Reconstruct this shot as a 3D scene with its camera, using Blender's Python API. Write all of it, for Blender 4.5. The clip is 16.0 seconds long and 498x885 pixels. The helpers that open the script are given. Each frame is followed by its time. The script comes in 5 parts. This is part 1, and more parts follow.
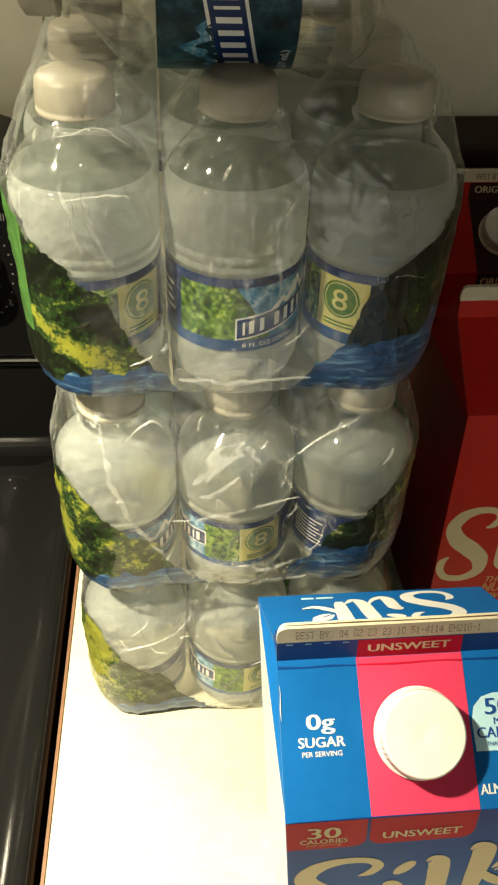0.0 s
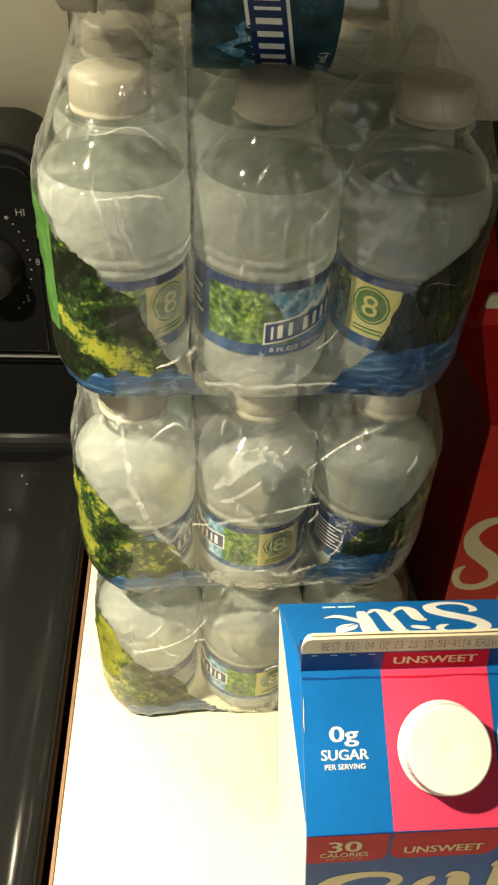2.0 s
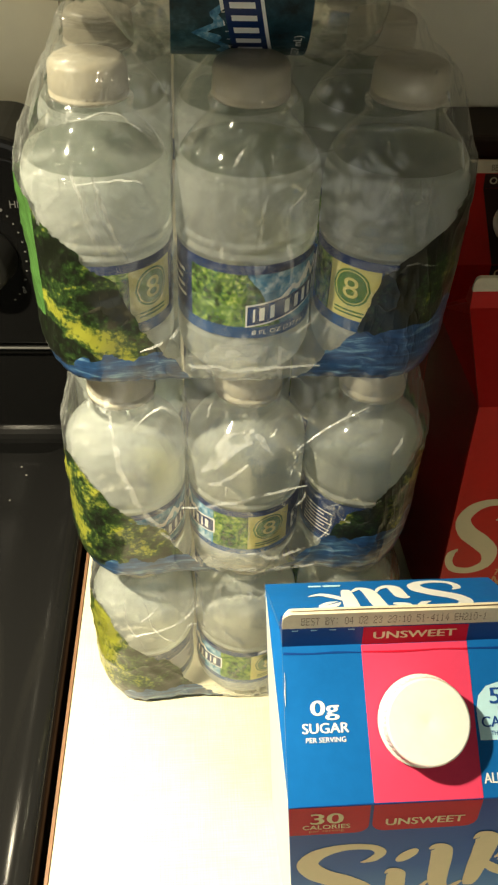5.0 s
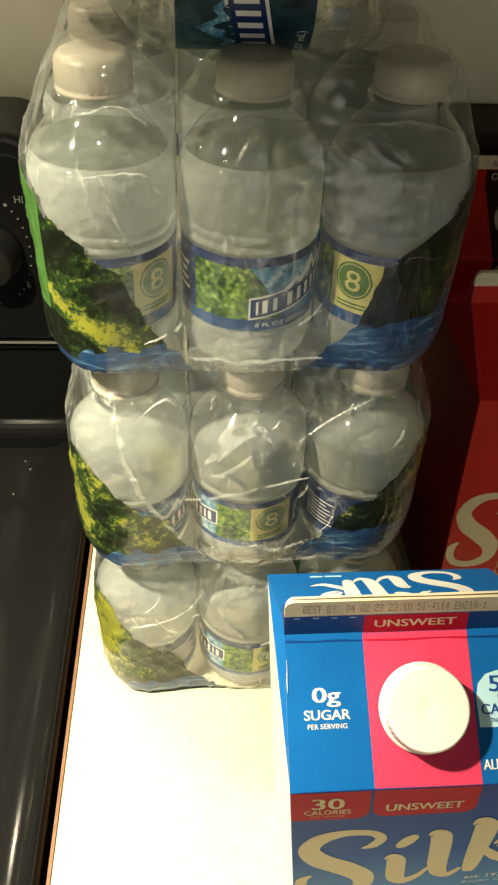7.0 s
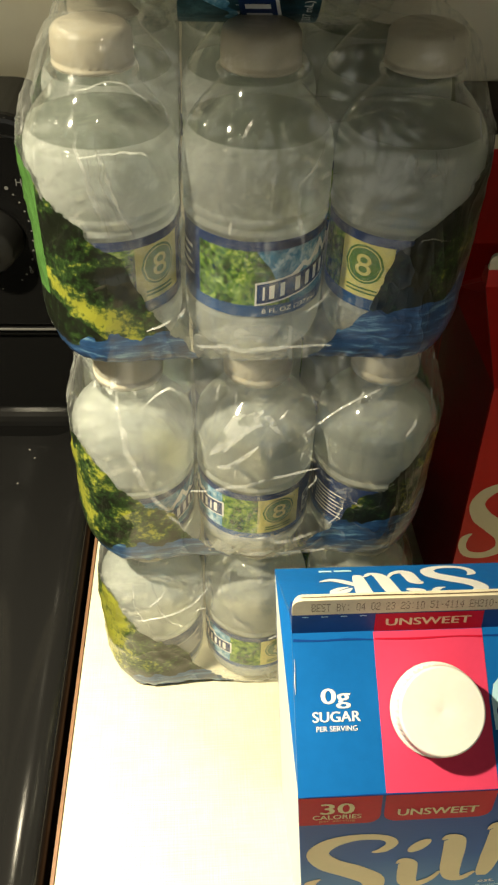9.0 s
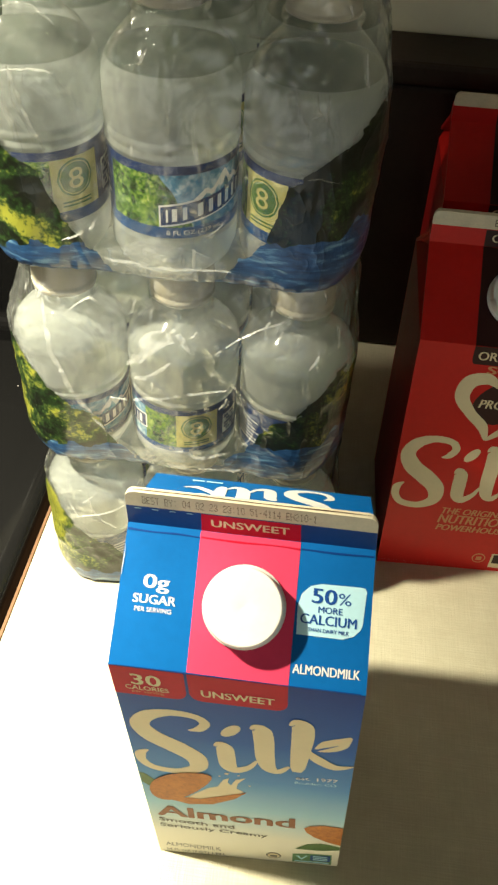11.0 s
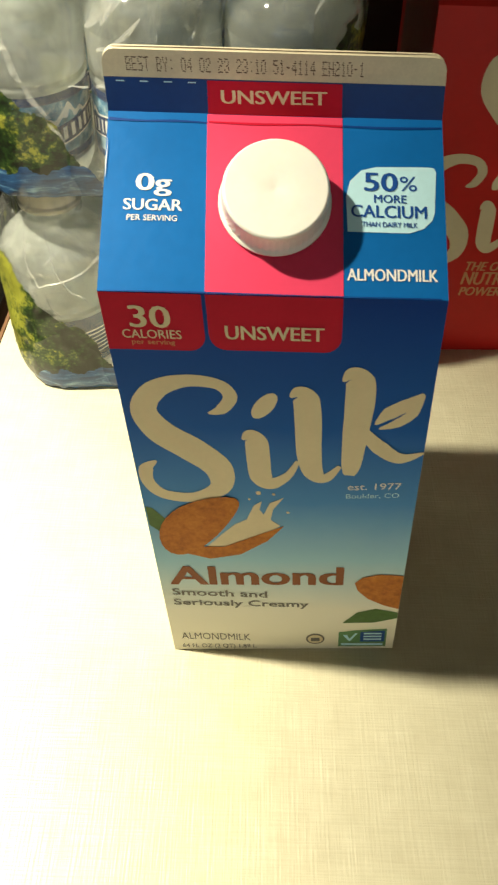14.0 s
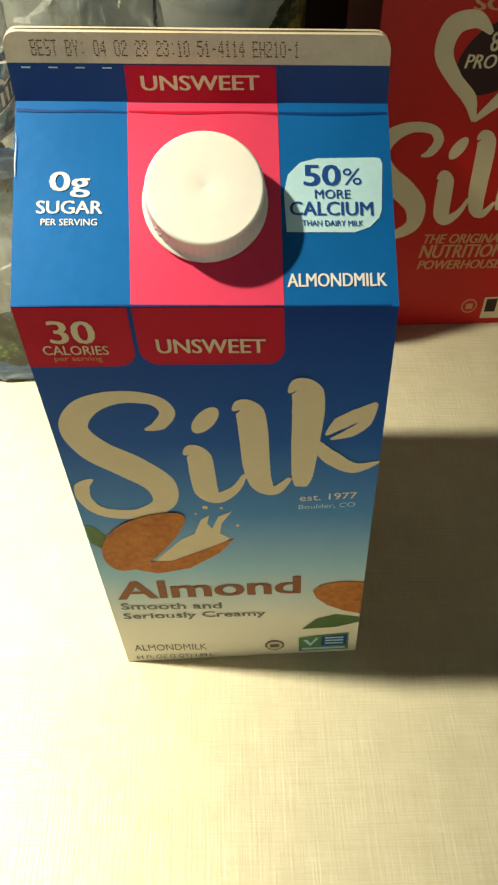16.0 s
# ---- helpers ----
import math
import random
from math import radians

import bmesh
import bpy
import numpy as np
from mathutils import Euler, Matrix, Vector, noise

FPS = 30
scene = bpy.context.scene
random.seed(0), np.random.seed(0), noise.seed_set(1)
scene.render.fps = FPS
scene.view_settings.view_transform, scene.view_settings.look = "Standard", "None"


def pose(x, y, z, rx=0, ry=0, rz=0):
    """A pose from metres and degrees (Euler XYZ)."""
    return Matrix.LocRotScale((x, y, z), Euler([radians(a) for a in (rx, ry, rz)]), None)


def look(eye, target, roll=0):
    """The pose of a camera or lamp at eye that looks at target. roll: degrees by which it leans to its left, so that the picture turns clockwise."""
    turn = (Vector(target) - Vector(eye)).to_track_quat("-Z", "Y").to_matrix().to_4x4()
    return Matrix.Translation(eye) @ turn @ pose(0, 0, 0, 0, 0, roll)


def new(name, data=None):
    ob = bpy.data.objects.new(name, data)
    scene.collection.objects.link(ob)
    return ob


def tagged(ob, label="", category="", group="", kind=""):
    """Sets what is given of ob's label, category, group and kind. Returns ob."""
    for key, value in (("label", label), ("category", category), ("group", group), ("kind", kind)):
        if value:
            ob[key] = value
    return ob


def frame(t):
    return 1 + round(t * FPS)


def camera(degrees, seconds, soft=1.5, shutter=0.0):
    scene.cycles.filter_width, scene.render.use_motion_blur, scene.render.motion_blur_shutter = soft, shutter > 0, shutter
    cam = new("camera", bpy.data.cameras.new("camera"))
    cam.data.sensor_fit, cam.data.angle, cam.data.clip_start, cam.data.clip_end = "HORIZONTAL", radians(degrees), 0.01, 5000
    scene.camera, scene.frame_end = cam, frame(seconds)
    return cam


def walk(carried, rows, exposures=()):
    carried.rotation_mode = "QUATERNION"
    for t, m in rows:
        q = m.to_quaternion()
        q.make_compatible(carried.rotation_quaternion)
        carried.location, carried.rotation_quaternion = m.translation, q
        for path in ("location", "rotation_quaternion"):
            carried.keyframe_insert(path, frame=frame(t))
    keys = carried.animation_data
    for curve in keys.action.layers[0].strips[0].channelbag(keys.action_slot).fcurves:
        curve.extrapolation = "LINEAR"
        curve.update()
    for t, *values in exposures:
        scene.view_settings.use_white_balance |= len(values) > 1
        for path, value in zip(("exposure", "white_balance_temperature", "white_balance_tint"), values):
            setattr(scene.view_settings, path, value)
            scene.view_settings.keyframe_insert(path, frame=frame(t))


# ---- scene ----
# lengths below are written in decimetres and scaled by DM where meshes are linked
DM = 0.1

# ---------------- camera ----------------
cam = camera(31.86, 16.0, soft=2.3, shutter=0.3)
ROWS = [
    (0.0, -0.03450, -0.13639, 0.47016, 49.226, -1.964, -5.065),
    (0.5, -0.03521, -0.13850, 0.47153, 49.500, -2.135, -4.801),
    (1.0, -0.03754, -0.13866, 0.47099, 49.611, -2.271, -4.153),
    (1.5, -0.04646, -0.13170, 0.47279, 49.353, -2.589, -3.639),
    (2.0, -0.04359, -0.13049, 0.46976, 48.990, -2.935, -4.072),
    (2.5, -0.04069, -0.13261, 0.46813, 48.477, -2.614, -4.595),
    (3.0, -0.03654, -0.13587, 0.46730, 48.532, -1.937, -4.579),
    (3.5, -0.03369, -0.13570, 0.46738, 48.612, -1.758, -4.430),
    (4.0, -0.03195, -0.13589, 0.46822, 48.755, -1.785, -4.237),
    (6.5, -0.03418, -0.14325, 0.46877, 48.761, -2.072, -3.709),
    (7.0, -0.03346, -0.14340, 0.46889, 48.656, -1.954, -3.741),
    (7.5, -0.03062, -0.14045, 0.46881, 48.435, -1.869, -3.579),
    (8.0, -0.03074, -0.13850, 0.46783, 48.259, -1.849, -3.592),
    (8.5, -0.03197, -0.13683, 0.46648, 48.122, -1.764, -3.584),
    (9.0, -0.03142, -0.13267, 0.46213, 47.682, -1.491, -3.339),
    (9.5, -0.00395, -0.13844, 0.46306, 46.320, -1.391, -1.493),
    (10.0, 0.03148, -0.14869, 0.47427, 44.802, -2.288, 2.418),
    (10.2, 0.03556, -0.15142, 0.47556, 44.685, -2.537, 3.220),
    (12.3, 0.09429, -0.17341, 0.44208, 41.369, -0.929, 10.142),
    (12.5, 0.08527, -0.17315, 0.43187, 40.699, -1.843, 9.409),
    (13.0, 0.06821, -0.17121, 0.40230, 40.916, -2.101, 9.379),
    (13.5, 0.05401, -0.17804, 0.36113, 43.195, -1.216, 5.097),
    (14.0, 0.04262, -0.19658, 0.32284, 44.563, -1.205, 1.136),
    (14.5, 0.04385, -0.19950, 0.32226, 44.730, -1.177, -1.229),
    (15.0, 0.04425, -0.19768, 0.31841, 43.928, -1.364, -2.005),
    (15.5, 0.04571, -0.18485, 0.32080, 42.793, -1.664, -2.127),
    (16.0, 0.05108, -0.16923, 0.32077, 41.584, -1.253, -1.602),
]
EXPOSURES = [(0.0, 0.03, 6450, 10), (8.2, 0.03, 6450, 10), (9.0, -0.08, 6450, 10), (9.5, -0.10, 6400, 10), (10.0, 0.04, 6050, 10), (12.3, 0.48, 6050, 10), (13.0, 0.38, 6050, 10), (13.5, 0.13, 6000, 10), (14.0, -0.13, 6150, 10), (14.5, -0.14, 6250, 10), (16.0, -0.18, 6200, 10)]
walk(cam, [(r[0], pose(*r[1:])) for r in ROWS], EXPOSURES)

# deep stacks of clear film and plastic
scene.cycles.transparent_max_bounces = 32

# ---------------- light ----------------
world = bpy.data.worlds.new("world")
scene.world = world
world.use_nodes = True
world.node_tree.nodes["Background"].inputs["Color"].default_value = (0.98, 0.95, 0.80, 1)
world.node_tree.nodes["Background"].inputs["Strength"].default_value = 1.1
lamp_data = bpy.data.lights.new("hood_lamp", "AREA")
lamp_data.shape, lamp_data.size, lamp_data.energy = "DISK", 0.028, 8.1
lamp_data.spread = radians(101)  # sunk in a reflector
lamp_data.color = (1.0, 0.88, 0.61)
lamp = new("hood_lamp", lamp_data)
lamp.matrix_world = look((-0.31, 0.036, 0.63), (-0.31, 0.037, 0.0))


# the hood's second bulb, at its rear, over the wall
rear_data = bpy.data.lights.new("hood_rear_lamp", "AREA")
rear_data.shape, rear_data.size, rear_data.energy = "DISK", 0.05, 1.5
rear_data.color = (1.0, 0.88, 0.61)
rear = new("hood_rear_lamp", rear_data)
rear.matrix_world = look((-0.30, 0.37, 0.66), (-0.30, 0.371, 0.0))


# ---------------- node helpers ----------------
def mat_base(name):
    m = bpy.data.materials.new(name)
    m.use_nodes = True
    nt = m.node_tree
    return m, nt, nt.nodes["Principled BSDF"], nt.nodes["Material Output"]


def node(nt, kind, **values):
    n = nt.nodes.new(kind)
    for k, v in values.items():
        n.inputs[k.replace("_", " ")].default_value = v
    return n


def ramp(nt, fac, stops):
    r = nt.nodes.new("ShaderNodeValToRGB")
    e = r.color_ramp.elements
    while len(e) < len(stops):
        e.new(0.5)
    for el, (p, c) in zip(e, stops):
        el.position, el.color = p, (*c, 1)
    nt.links.new(fac, r.inputs["Fac"])
    return r.outputs["Color"]


def coords(nt, scale=(1, 1, 1), kind="Object"):
    c = nt.nodes.new("ShaderNodeTexCoord")
    mp = nt.nodes.new("ShaderNodeMapping")
    mp.inputs["Scale"].default_value = scale
    nt.links.new(c.outputs[kind], mp.inputs["Vector"])
    return mp.outputs["Vector"]


def noise_tex(nt, vec, scale, detail=4, rough=0.55, distort=0.0):
    n = node(nt, "ShaderNodeTexNoise", Scale=scale, Detail=detail, Roughness=rough, Distortion=distort)
    nt.links.new(vec, n.inputs["Vector"])
    return n.outputs["Fac"]


def bump(nt, height, strength, distance=0.001, normal=None):
    b = node(nt, "ShaderNodeBump", Strength=strength, Distance=distance)
    nt.links.new(height, b.inputs["Height"])
    if normal:
        nt.links.new(normal, b.inputs["Normal"])
    return b.outputs["Normal"]


def math_node(nt, op, a, b=None, c=None):
    n = nt.nodes.new("ShaderNodeMath")
    n.operation = op
    for i, v in enumerate((a, b, c)):
        if v is None:
            continue
        if isinstance(v, (int, float)):
            n.inputs[i].default_value = v
        else:
            nt.links.new(v, n.inputs[i])
    return n.outputs[0]


def mix_color(nt, fac, a, b):
    n = nt.nodes.new("ShaderNodeMix")
    n.data_type = "RGBA"
    for key, v in (("A", a), ("B", b)):
        sock = [s for s in n.inputs if s.name == key and s.type == "RGBA"][0]
        if isinstance(v, tuple):
            sock.default_value = (*v, 1)
        else:
            nt.links.new(v, sock)
    if isinstance(fac, (int, float)):
        n.inputs[0].default_value = fac
    else:
        nt.links.new(fac, n.inputs[0])
    return [s for s in n.outputs if s.type == "RGBA"][0]


def paint(name, color, rough=0.45, vary=0.12, scale=60, bump_s=0.05, metallic=0.0, coat=0.0, ior=1.45, spec=0.3):
    """A painted, printed or moulded surface with mottling at two scales and a fine relief."""
    m, nt, p, out = mat_base(name)
    v = coords(nt)
    a, b = noise_tex(nt, v, scale), noise_tex(nt, v, scale * 9, 3)
    f = math_node(nt, "MULTIPLY_ADD", b, 0.35, math_node(nt, "MULTIPLY", a, 0.65))
    lo = tuple(c * (1 - vary) for c in color)
    hi = tuple(min(1, c * (1 + vary)) for c in color)
    nt.links.new(ramp(nt, f, [(0.3, lo), (0.7, hi)]), p.inputs["Base Color"])
    r = math_node(nt, "MULTIPLY_ADD", a, 0.15, rough - 0.07)
    nt.links.new(r, p.inputs["Roughness"])
    p.inputs["Metallic"].default_value = metallic
    p.inputs["Coat Weight"].default_value = coat
    p.inputs["IOR"].default_value = ior
    p.inputs["Specular IOR Level"].default_value = spec
    if bump_s:
        nt.links.new(bump(nt, b, bump_s), p.inputs["Normal"])
    return m


def blend_z(name, stops, z0, z1, rough=0.4, scale=40):
    """Printed board whose ink runs through the stops from height z0 to z1."""
    m, nt, p, out = mat_base(name)
    v = coords(nt)
    sep = nt.nodes.new("ShaderNodeSeparateXYZ")
    nt.links.new(v, sep.inputs[0])
    z = math_node(nt, "DIVIDE", math_node(nt, "SUBTRACT", sep.outputs["Z"], z0), z1 - z0)
    z = math_node(nt, "MULTIPLY_ADD", noise_tex(nt, v, scale), 0.05, math_node(nt, "SUBTRACT", z, 0.025))
    nt.links.new(ramp(nt, z, stops), p.inputs["Base Color"])
    p.inputs["Roughness"].default_value = rough
    p.inputs["Specular IOR Level"].default_value = 0.10
    nt.links.new(bump(nt, noise_tex(nt, v, 900, 3), 0.05), p.inputs["Normal"])
    return m


# ---------------- materials ----------------
def laminate_material():
    m, nt, p, out = mat_base("cream_laminate")
    v = coords(nt)
    warp = noise_tex(nt, coords(nt, (1, 0.04, 1)), 1100, 2, 0.5)
    weft = noise_tex(nt, coords(nt, (0.04, 1, 1)), 1100, 2, 0.5)
    patch = noise_tex(nt, v, 26, 5, 0.6)
    slub = noise_tex(nt, v, 75, 3, 0.6)
    weave = math_node(nt, "MULTIPLY", math_node(nt, "ADD", warp, weft), math_node(nt, "MULTIPLY_ADD", slub, 0.9, 0.25))
    f = math_node(nt, "MULTIPLY_ADD", weave, 0.70, math_node(nt, "MULTIPLY_ADD", patch, 0.34, -0.18))
    nt.links.new(ramp(nt, f, [(0.2, (0.495, 0.46, 0.325)), (0.8, (0.615, 0.585, 0.435))]), p.inputs["Base Color"])
    p.inputs["Roughness"].default_value = 0.42
    nt.links.new(bump(nt, weave, 0.45, 0.0006), p.inputs["Normal"])
    return m


def enamel_material(name, color, rough):
    m, nt, p, out = mat_base(name)
    v = coords(nt)
    smear = noise_tex(nt, v, 14, 5, 0.6, 0.8)
    dust = node(nt, "ShaderNodeTexVoronoi", Scale=95.0)
    nt.links.new(v, dust.inputs["Vector"])
    speck = math_node(nt, "LESS_THAN", dust.outputs["Distance"], 0.07)
    keep = math_node(nt, "GREATER_THAN", noise_tex(nt, v, 31), 0.60)
    speck = math_node(nt, "MULTIPLY", speck, keep)
    nt.links.new(mix_color(nt, speck, color, (0.25, 0.24, 0.22)), p.inputs["Base Color"])
    nt.links.new(math_node(nt, "MULTIPLY_ADD", smear, 0.14, rough - 0.07), p.inputs["Roughness"])
    p.inputs["Specular IOR Level"].default_value = 0.22
    nt.links.new(bump(nt, smear, 0.03, 0.002), p.inputs["Normal"])
    return m


def film_material(name, seed, lime, rise=1.0, inward=0.0):
    """Clear shrink film with a printed wood and water scene rising towards the pack's corners."""
    m, nt, p, out = mat_base(name)
    v = coords(nt)
    sep = nt.nodes.new("ShaderNodeSeparateXYZ")
    nt.links.new(v, sep.inputs[0])
    ax = math_node(nt, "ABSOLUTE", sep.outputs["X"])
    z = sep.outputs["Z"]
    ragged = noise_tex(nt, v, 55, 5, 0.65)
    grey = lambda v: (v, v, v)
    edge = ramp(nt, math_node(nt, "MULTIPLY_ADD", ax, 10.0, inward), [(0.20, grey(0.0)), (0.32, grey(0.10 * rise)), (0.44, grey(0.21 * rise)), (0.52, grey(0.39 * rise)), (0.64, grey(0.46 * rise)), (0.76, grey(0.55 * rise)), (0.88, grey(0.76 * min(rise, 1.12)))])
    edge = math_node(nt, "MULTIPLY", edge, 0.1)
    edge = math_node(nt, "MULTIPLY_ADD", ragged, 0.026, math_node(nt, "SUBTRACT", edge, 0.013))
    printed = math_node(nt, "LESS_THAN", z, edge)
    # print: leaves in three greens, dark trunks, yellow sunlit clumps, water along the foot
    blot = node(nt, "ShaderNodeTexVoronoi", Scale=520.0)
    nt.links.new(v, blot.inputs["Vector"])
    leaf = math_node(nt, "MULTIPLY_ADD", blot.outputs["Distance"], -0.22, math_node(nt, "MULTIPLY_ADD", noise_tex(nt, v, 240, 6, 0.8), 1.0, 0.10))
    clump = noise_tex(nt, v, 24 + seed, 4, 0.6, 0.6)
    f = math_node(nt, "MULTIPLY_ADD", clump, 2.5, math_node(nt, "MULTIPLY_ADD", leaf, 1.3, -1.37))
    f = math_node(nt, "ADD", f, math_node(nt, "MINIMUM", math_node(nt, "MULTIPLY_ADD", z, 4.0, -0.13), 0.02))
    f = math_node(nt, "MULTIPLY_ADD", sep.outputs["X"], -1.1, math_node(nt, "ADD", f, 0.03))
    # a sunlit bank slanting down from the pack's corner, dark rocks under it
    slope = math_node(nt, "MULTIPLY_ADD", sep.outputs["X"], -0.65, -0.018)
    rise_z = math_node(nt, "SUBTRACT", math_node(nt, "MULTIPLY_ADD", clump, 0.020, math_node(nt, "SUBTRACT", z, 0.010)), slope)
    bank = math_node(nt, "MAXIMUM", math_node(nt, "SUBTRACT", 1.0, math_node(nt, "MULTIPLY", math_node(nt, "ABSOLUTE", rise_z), 110.0)), 0.0)
    rocks = math_node(nt, "MULTIPLY", math_node(nt, "LESS_THAN", rise_z, -0.007), -0.22)
    west = math_node(nt, "MULTIPLY", math_node(nt, "LESS_THAN", sep.outputs["X"], -0.03), lime)
    f = math_node(nt, "MULTIPLY_ADD", math_node(nt, "MULTIPLY_ADD", bank, 0.30, rocks), west, f)
    green = ramp(nt, f, [(0.36, (0.006, 0.008, 0.004)), (0.50, (0.012, 0.026, 0.007)), (0.63, (0.022, 0.05, 0.012)),
                         (0.73, (0.09, 0.115, 0.02)), (0.86, (0.24, 0.25, 0.03))])
    stretch = coords(nt, (1, 1, 5))
    streak = noise_tex(nt, stretch, 60, 4, 0.6, 0.5)
    water = ramp(nt, streak, [(0.35, (0.010, 0.028, 0.085)), (0.55, (0.022, 0.075, 0.19)), (0.74, (0.20, 0.36, 0.48))])
    shore = math_node(nt, "MULTIPLY_ADD", noise_tex(nt, v, 30, 3, 0.5, 0.6), 0.046, math_node(nt, "MULTIPLY_ADD", math_node(nt, "MAXIMUM", sep.outputs["X"], 0.0), 0.20, -0.005))
    shore = math_node(nt, "MULTIPLY_ADD", math_node(nt, "MINIMUM", math_node(nt, "ADD", sep.outputs["X"], 0.068), 0.0), 0.9, shore)
    ink = mix_color(nt, math_node(nt, "LESS_THAN", z, shore), green, water)
    # lime flash on the pack's flank
    flank = math_node(nt, "LESS_THAN", sep.outputs["X"], -0.0825)
    lime_on = math_node(nt, "MULTIPLY", flank, math_node(nt, "GREATER_THAN", z, 0.028))
    ink = mix_color(nt, math_node(nt, "MULTIPLY", lime_on, lime), ink, (0.06, 0.15, 0.035))
    p.inputs["Roughness"].default_value = 0.28
    p.inputs["Coat Weight"].default_value = 0.12
    nt.links.new(ink, p.inputs["Base Color"])
    # creases: ridges across a warped field, fine crackle over it
    warp = coords(nt, (1.0, 1.0, 0.55))
    ridge = math_node(nt, "ABSOLUTE", math_node(nt, "SUBTRACT", noise_tex(nt, warp, 24, 3, 0.5, 1.2), 0.5))
    ridge = math_node(nt, "POWER", math_node(nt, "SUBTRACT", 1.0, math_node(nt, "MINIMUM", math_node(nt, "MULTIPLY", ridge, 7), 1.0)), 3.0)
    fine = math_node(nt, "ABSOLUTE", math_node(nt, "SUBTRACT", noise_tex(nt, warp, 80, 2, 0.5, 1.5), 0.5))
    fine = math_node(nt, "POWER", math_node(nt, "SUBTRACT", 1.0, math_node(nt, "MINIMUM", math_node(nt, "MULTIPLY", fine, 9), 1.0)), 4.0)
    wave = noise_tex(nt, v, 40, 2)
    h = math_node(nt, "ADD", math_node(nt, "MULTIPLY_ADD", ridge, 1.0, math_node(nt, "MULTIPLY", fine, 0.14)), math_node(nt, "MULTIPLY", wave, 0.6))
    nrm = bump(nt, h, 0.85, 0.0015)
    nt.links.new(bump(nt, h, 0.35, 0.0010), p.inputs["Normal"])
    # clear part
    see = node(nt, "ShaderNodeBsdfTransparent", Color=(0.985, 0.99, 0.985, 1))
    gloss = node(nt, "ShaderNodeBsdfGlossy", Color=(1, 1, 1, 1), Roughness=0.07)
    haze = node(nt, "ShaderNodeBsdfDiffuse", Color=(0.82, 0.84, 0.80, 1))
    nt.links.new(nrm, gloss.inputs["Normal"])
    fres = nt.nodes.new("ShaderNodeLayerWeight")
    nt.links.new(nrm, fres.inputs["Normal"])
    rim = math_node(nt, "MULTIPLY_ADD", math_node(nt, "POWER", fres.outputs["Facing"], 4.0), 0.45, 0.06)
    s1 = nt.nodes.new("ShaderNodeMixShader")
    nt.links.new(rim, s1.inputs[0])
    nt.links.new(see.outputs[0], s1.inputs[1]), nt.links.new(gloss.outputs[0], s1.inputs[2])
    tall = noise_tex(nt, coords(nt, (1, 1, 0.10)), 210, 3, 0.6, 0.7)
    tall = math_node(nt, "MINIMUM", math_node(nt, "MULTIPLY", math_node(nt, "MAXIMUM", math_node(nt, "SUBTRACT", tall, 0.60), 0.0), 6.0), 1.0)
    where = math_node(nt, "GREATER_THAN", noise_tex(nt, v, 19, 2), 0.54)
    tall = math_node(nt, "MULTIPLY", tall, where)
    crinkle = noise_tex(nt, coords(nt, (1, 1, 2.2)), 150, 4, 0.65, 1.0)
    centre = math_node(nt, "MULTIPLY", math_node(nt, "MAXIMUM", math_node(nt, "SUBTRACT", 0.034, ax), 0.0), 0.36)
    low = math_node(nt, "LESS_THAN", z, math_node(nt, "ADD", centre, math_node(nt, "MULTIPLY_ADD", noise_tex(nt, v, 60, 4, 0.65), 0.026, -0.002)))
    foot = math_node(nt, "ADD", math_node(nt, "MULTIPLY", low, math_node(nt, "MULTIPLY_ADD", crinkle, 0.6, -0.14)), math_node(nt, "MULTIPLY", tall, 0.40))
    white = math_node(nt, "ADD", math_node(nt, "MULTIPLY_ADD", ridge, 0.08, 0.03), math_node(nt, "MULTIPLY_ADD", fine, 0.02, foot))
    s2 = nt.nodes.new("ShaderNodeMixShader")
    nt.links.new(white, s2.inputs[0]), nt.links.new(s1.outputs[0], s2.inputs[1]), nt.links.new(haze.outputs[0], s2.inputs[2])
    s3 = nt.nodes.new("ShaderNodeMixShader")
    nt.links.new(math_node(nt, "MULTIPLY", printed, 0.97), s3.inputs[0])
    nt.links.new(s2.outputs[0], s3.inputs[1]), nt.links.new(p.outputs[0], s3.inputs[2])
    nt.links.new(s3.outputs[0], out.inputs["Surface"])
    return m


def fold_material():
    """Doubled, creased film with its highlights painted in: whitish, glossy and partly clear."""
    m, nt, p, out = mat_base("creased_film_glint")
    v = coords(nt)
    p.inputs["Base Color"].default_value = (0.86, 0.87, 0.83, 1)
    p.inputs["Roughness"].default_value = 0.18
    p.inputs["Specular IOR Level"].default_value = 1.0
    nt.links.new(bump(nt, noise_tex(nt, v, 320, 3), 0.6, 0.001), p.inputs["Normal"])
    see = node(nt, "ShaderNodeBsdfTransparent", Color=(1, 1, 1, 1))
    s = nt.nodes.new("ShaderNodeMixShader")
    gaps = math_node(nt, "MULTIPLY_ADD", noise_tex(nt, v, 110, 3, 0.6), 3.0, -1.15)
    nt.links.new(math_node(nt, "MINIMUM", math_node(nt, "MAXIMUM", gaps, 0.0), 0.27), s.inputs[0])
    nt.links.new(see.outputs[0], s.inputs[1]), nt.links.new(p.outputs[0], s.inputs[2])
    nt.links.new(s.outputs[0], out.inputs["Surface"])
    return m


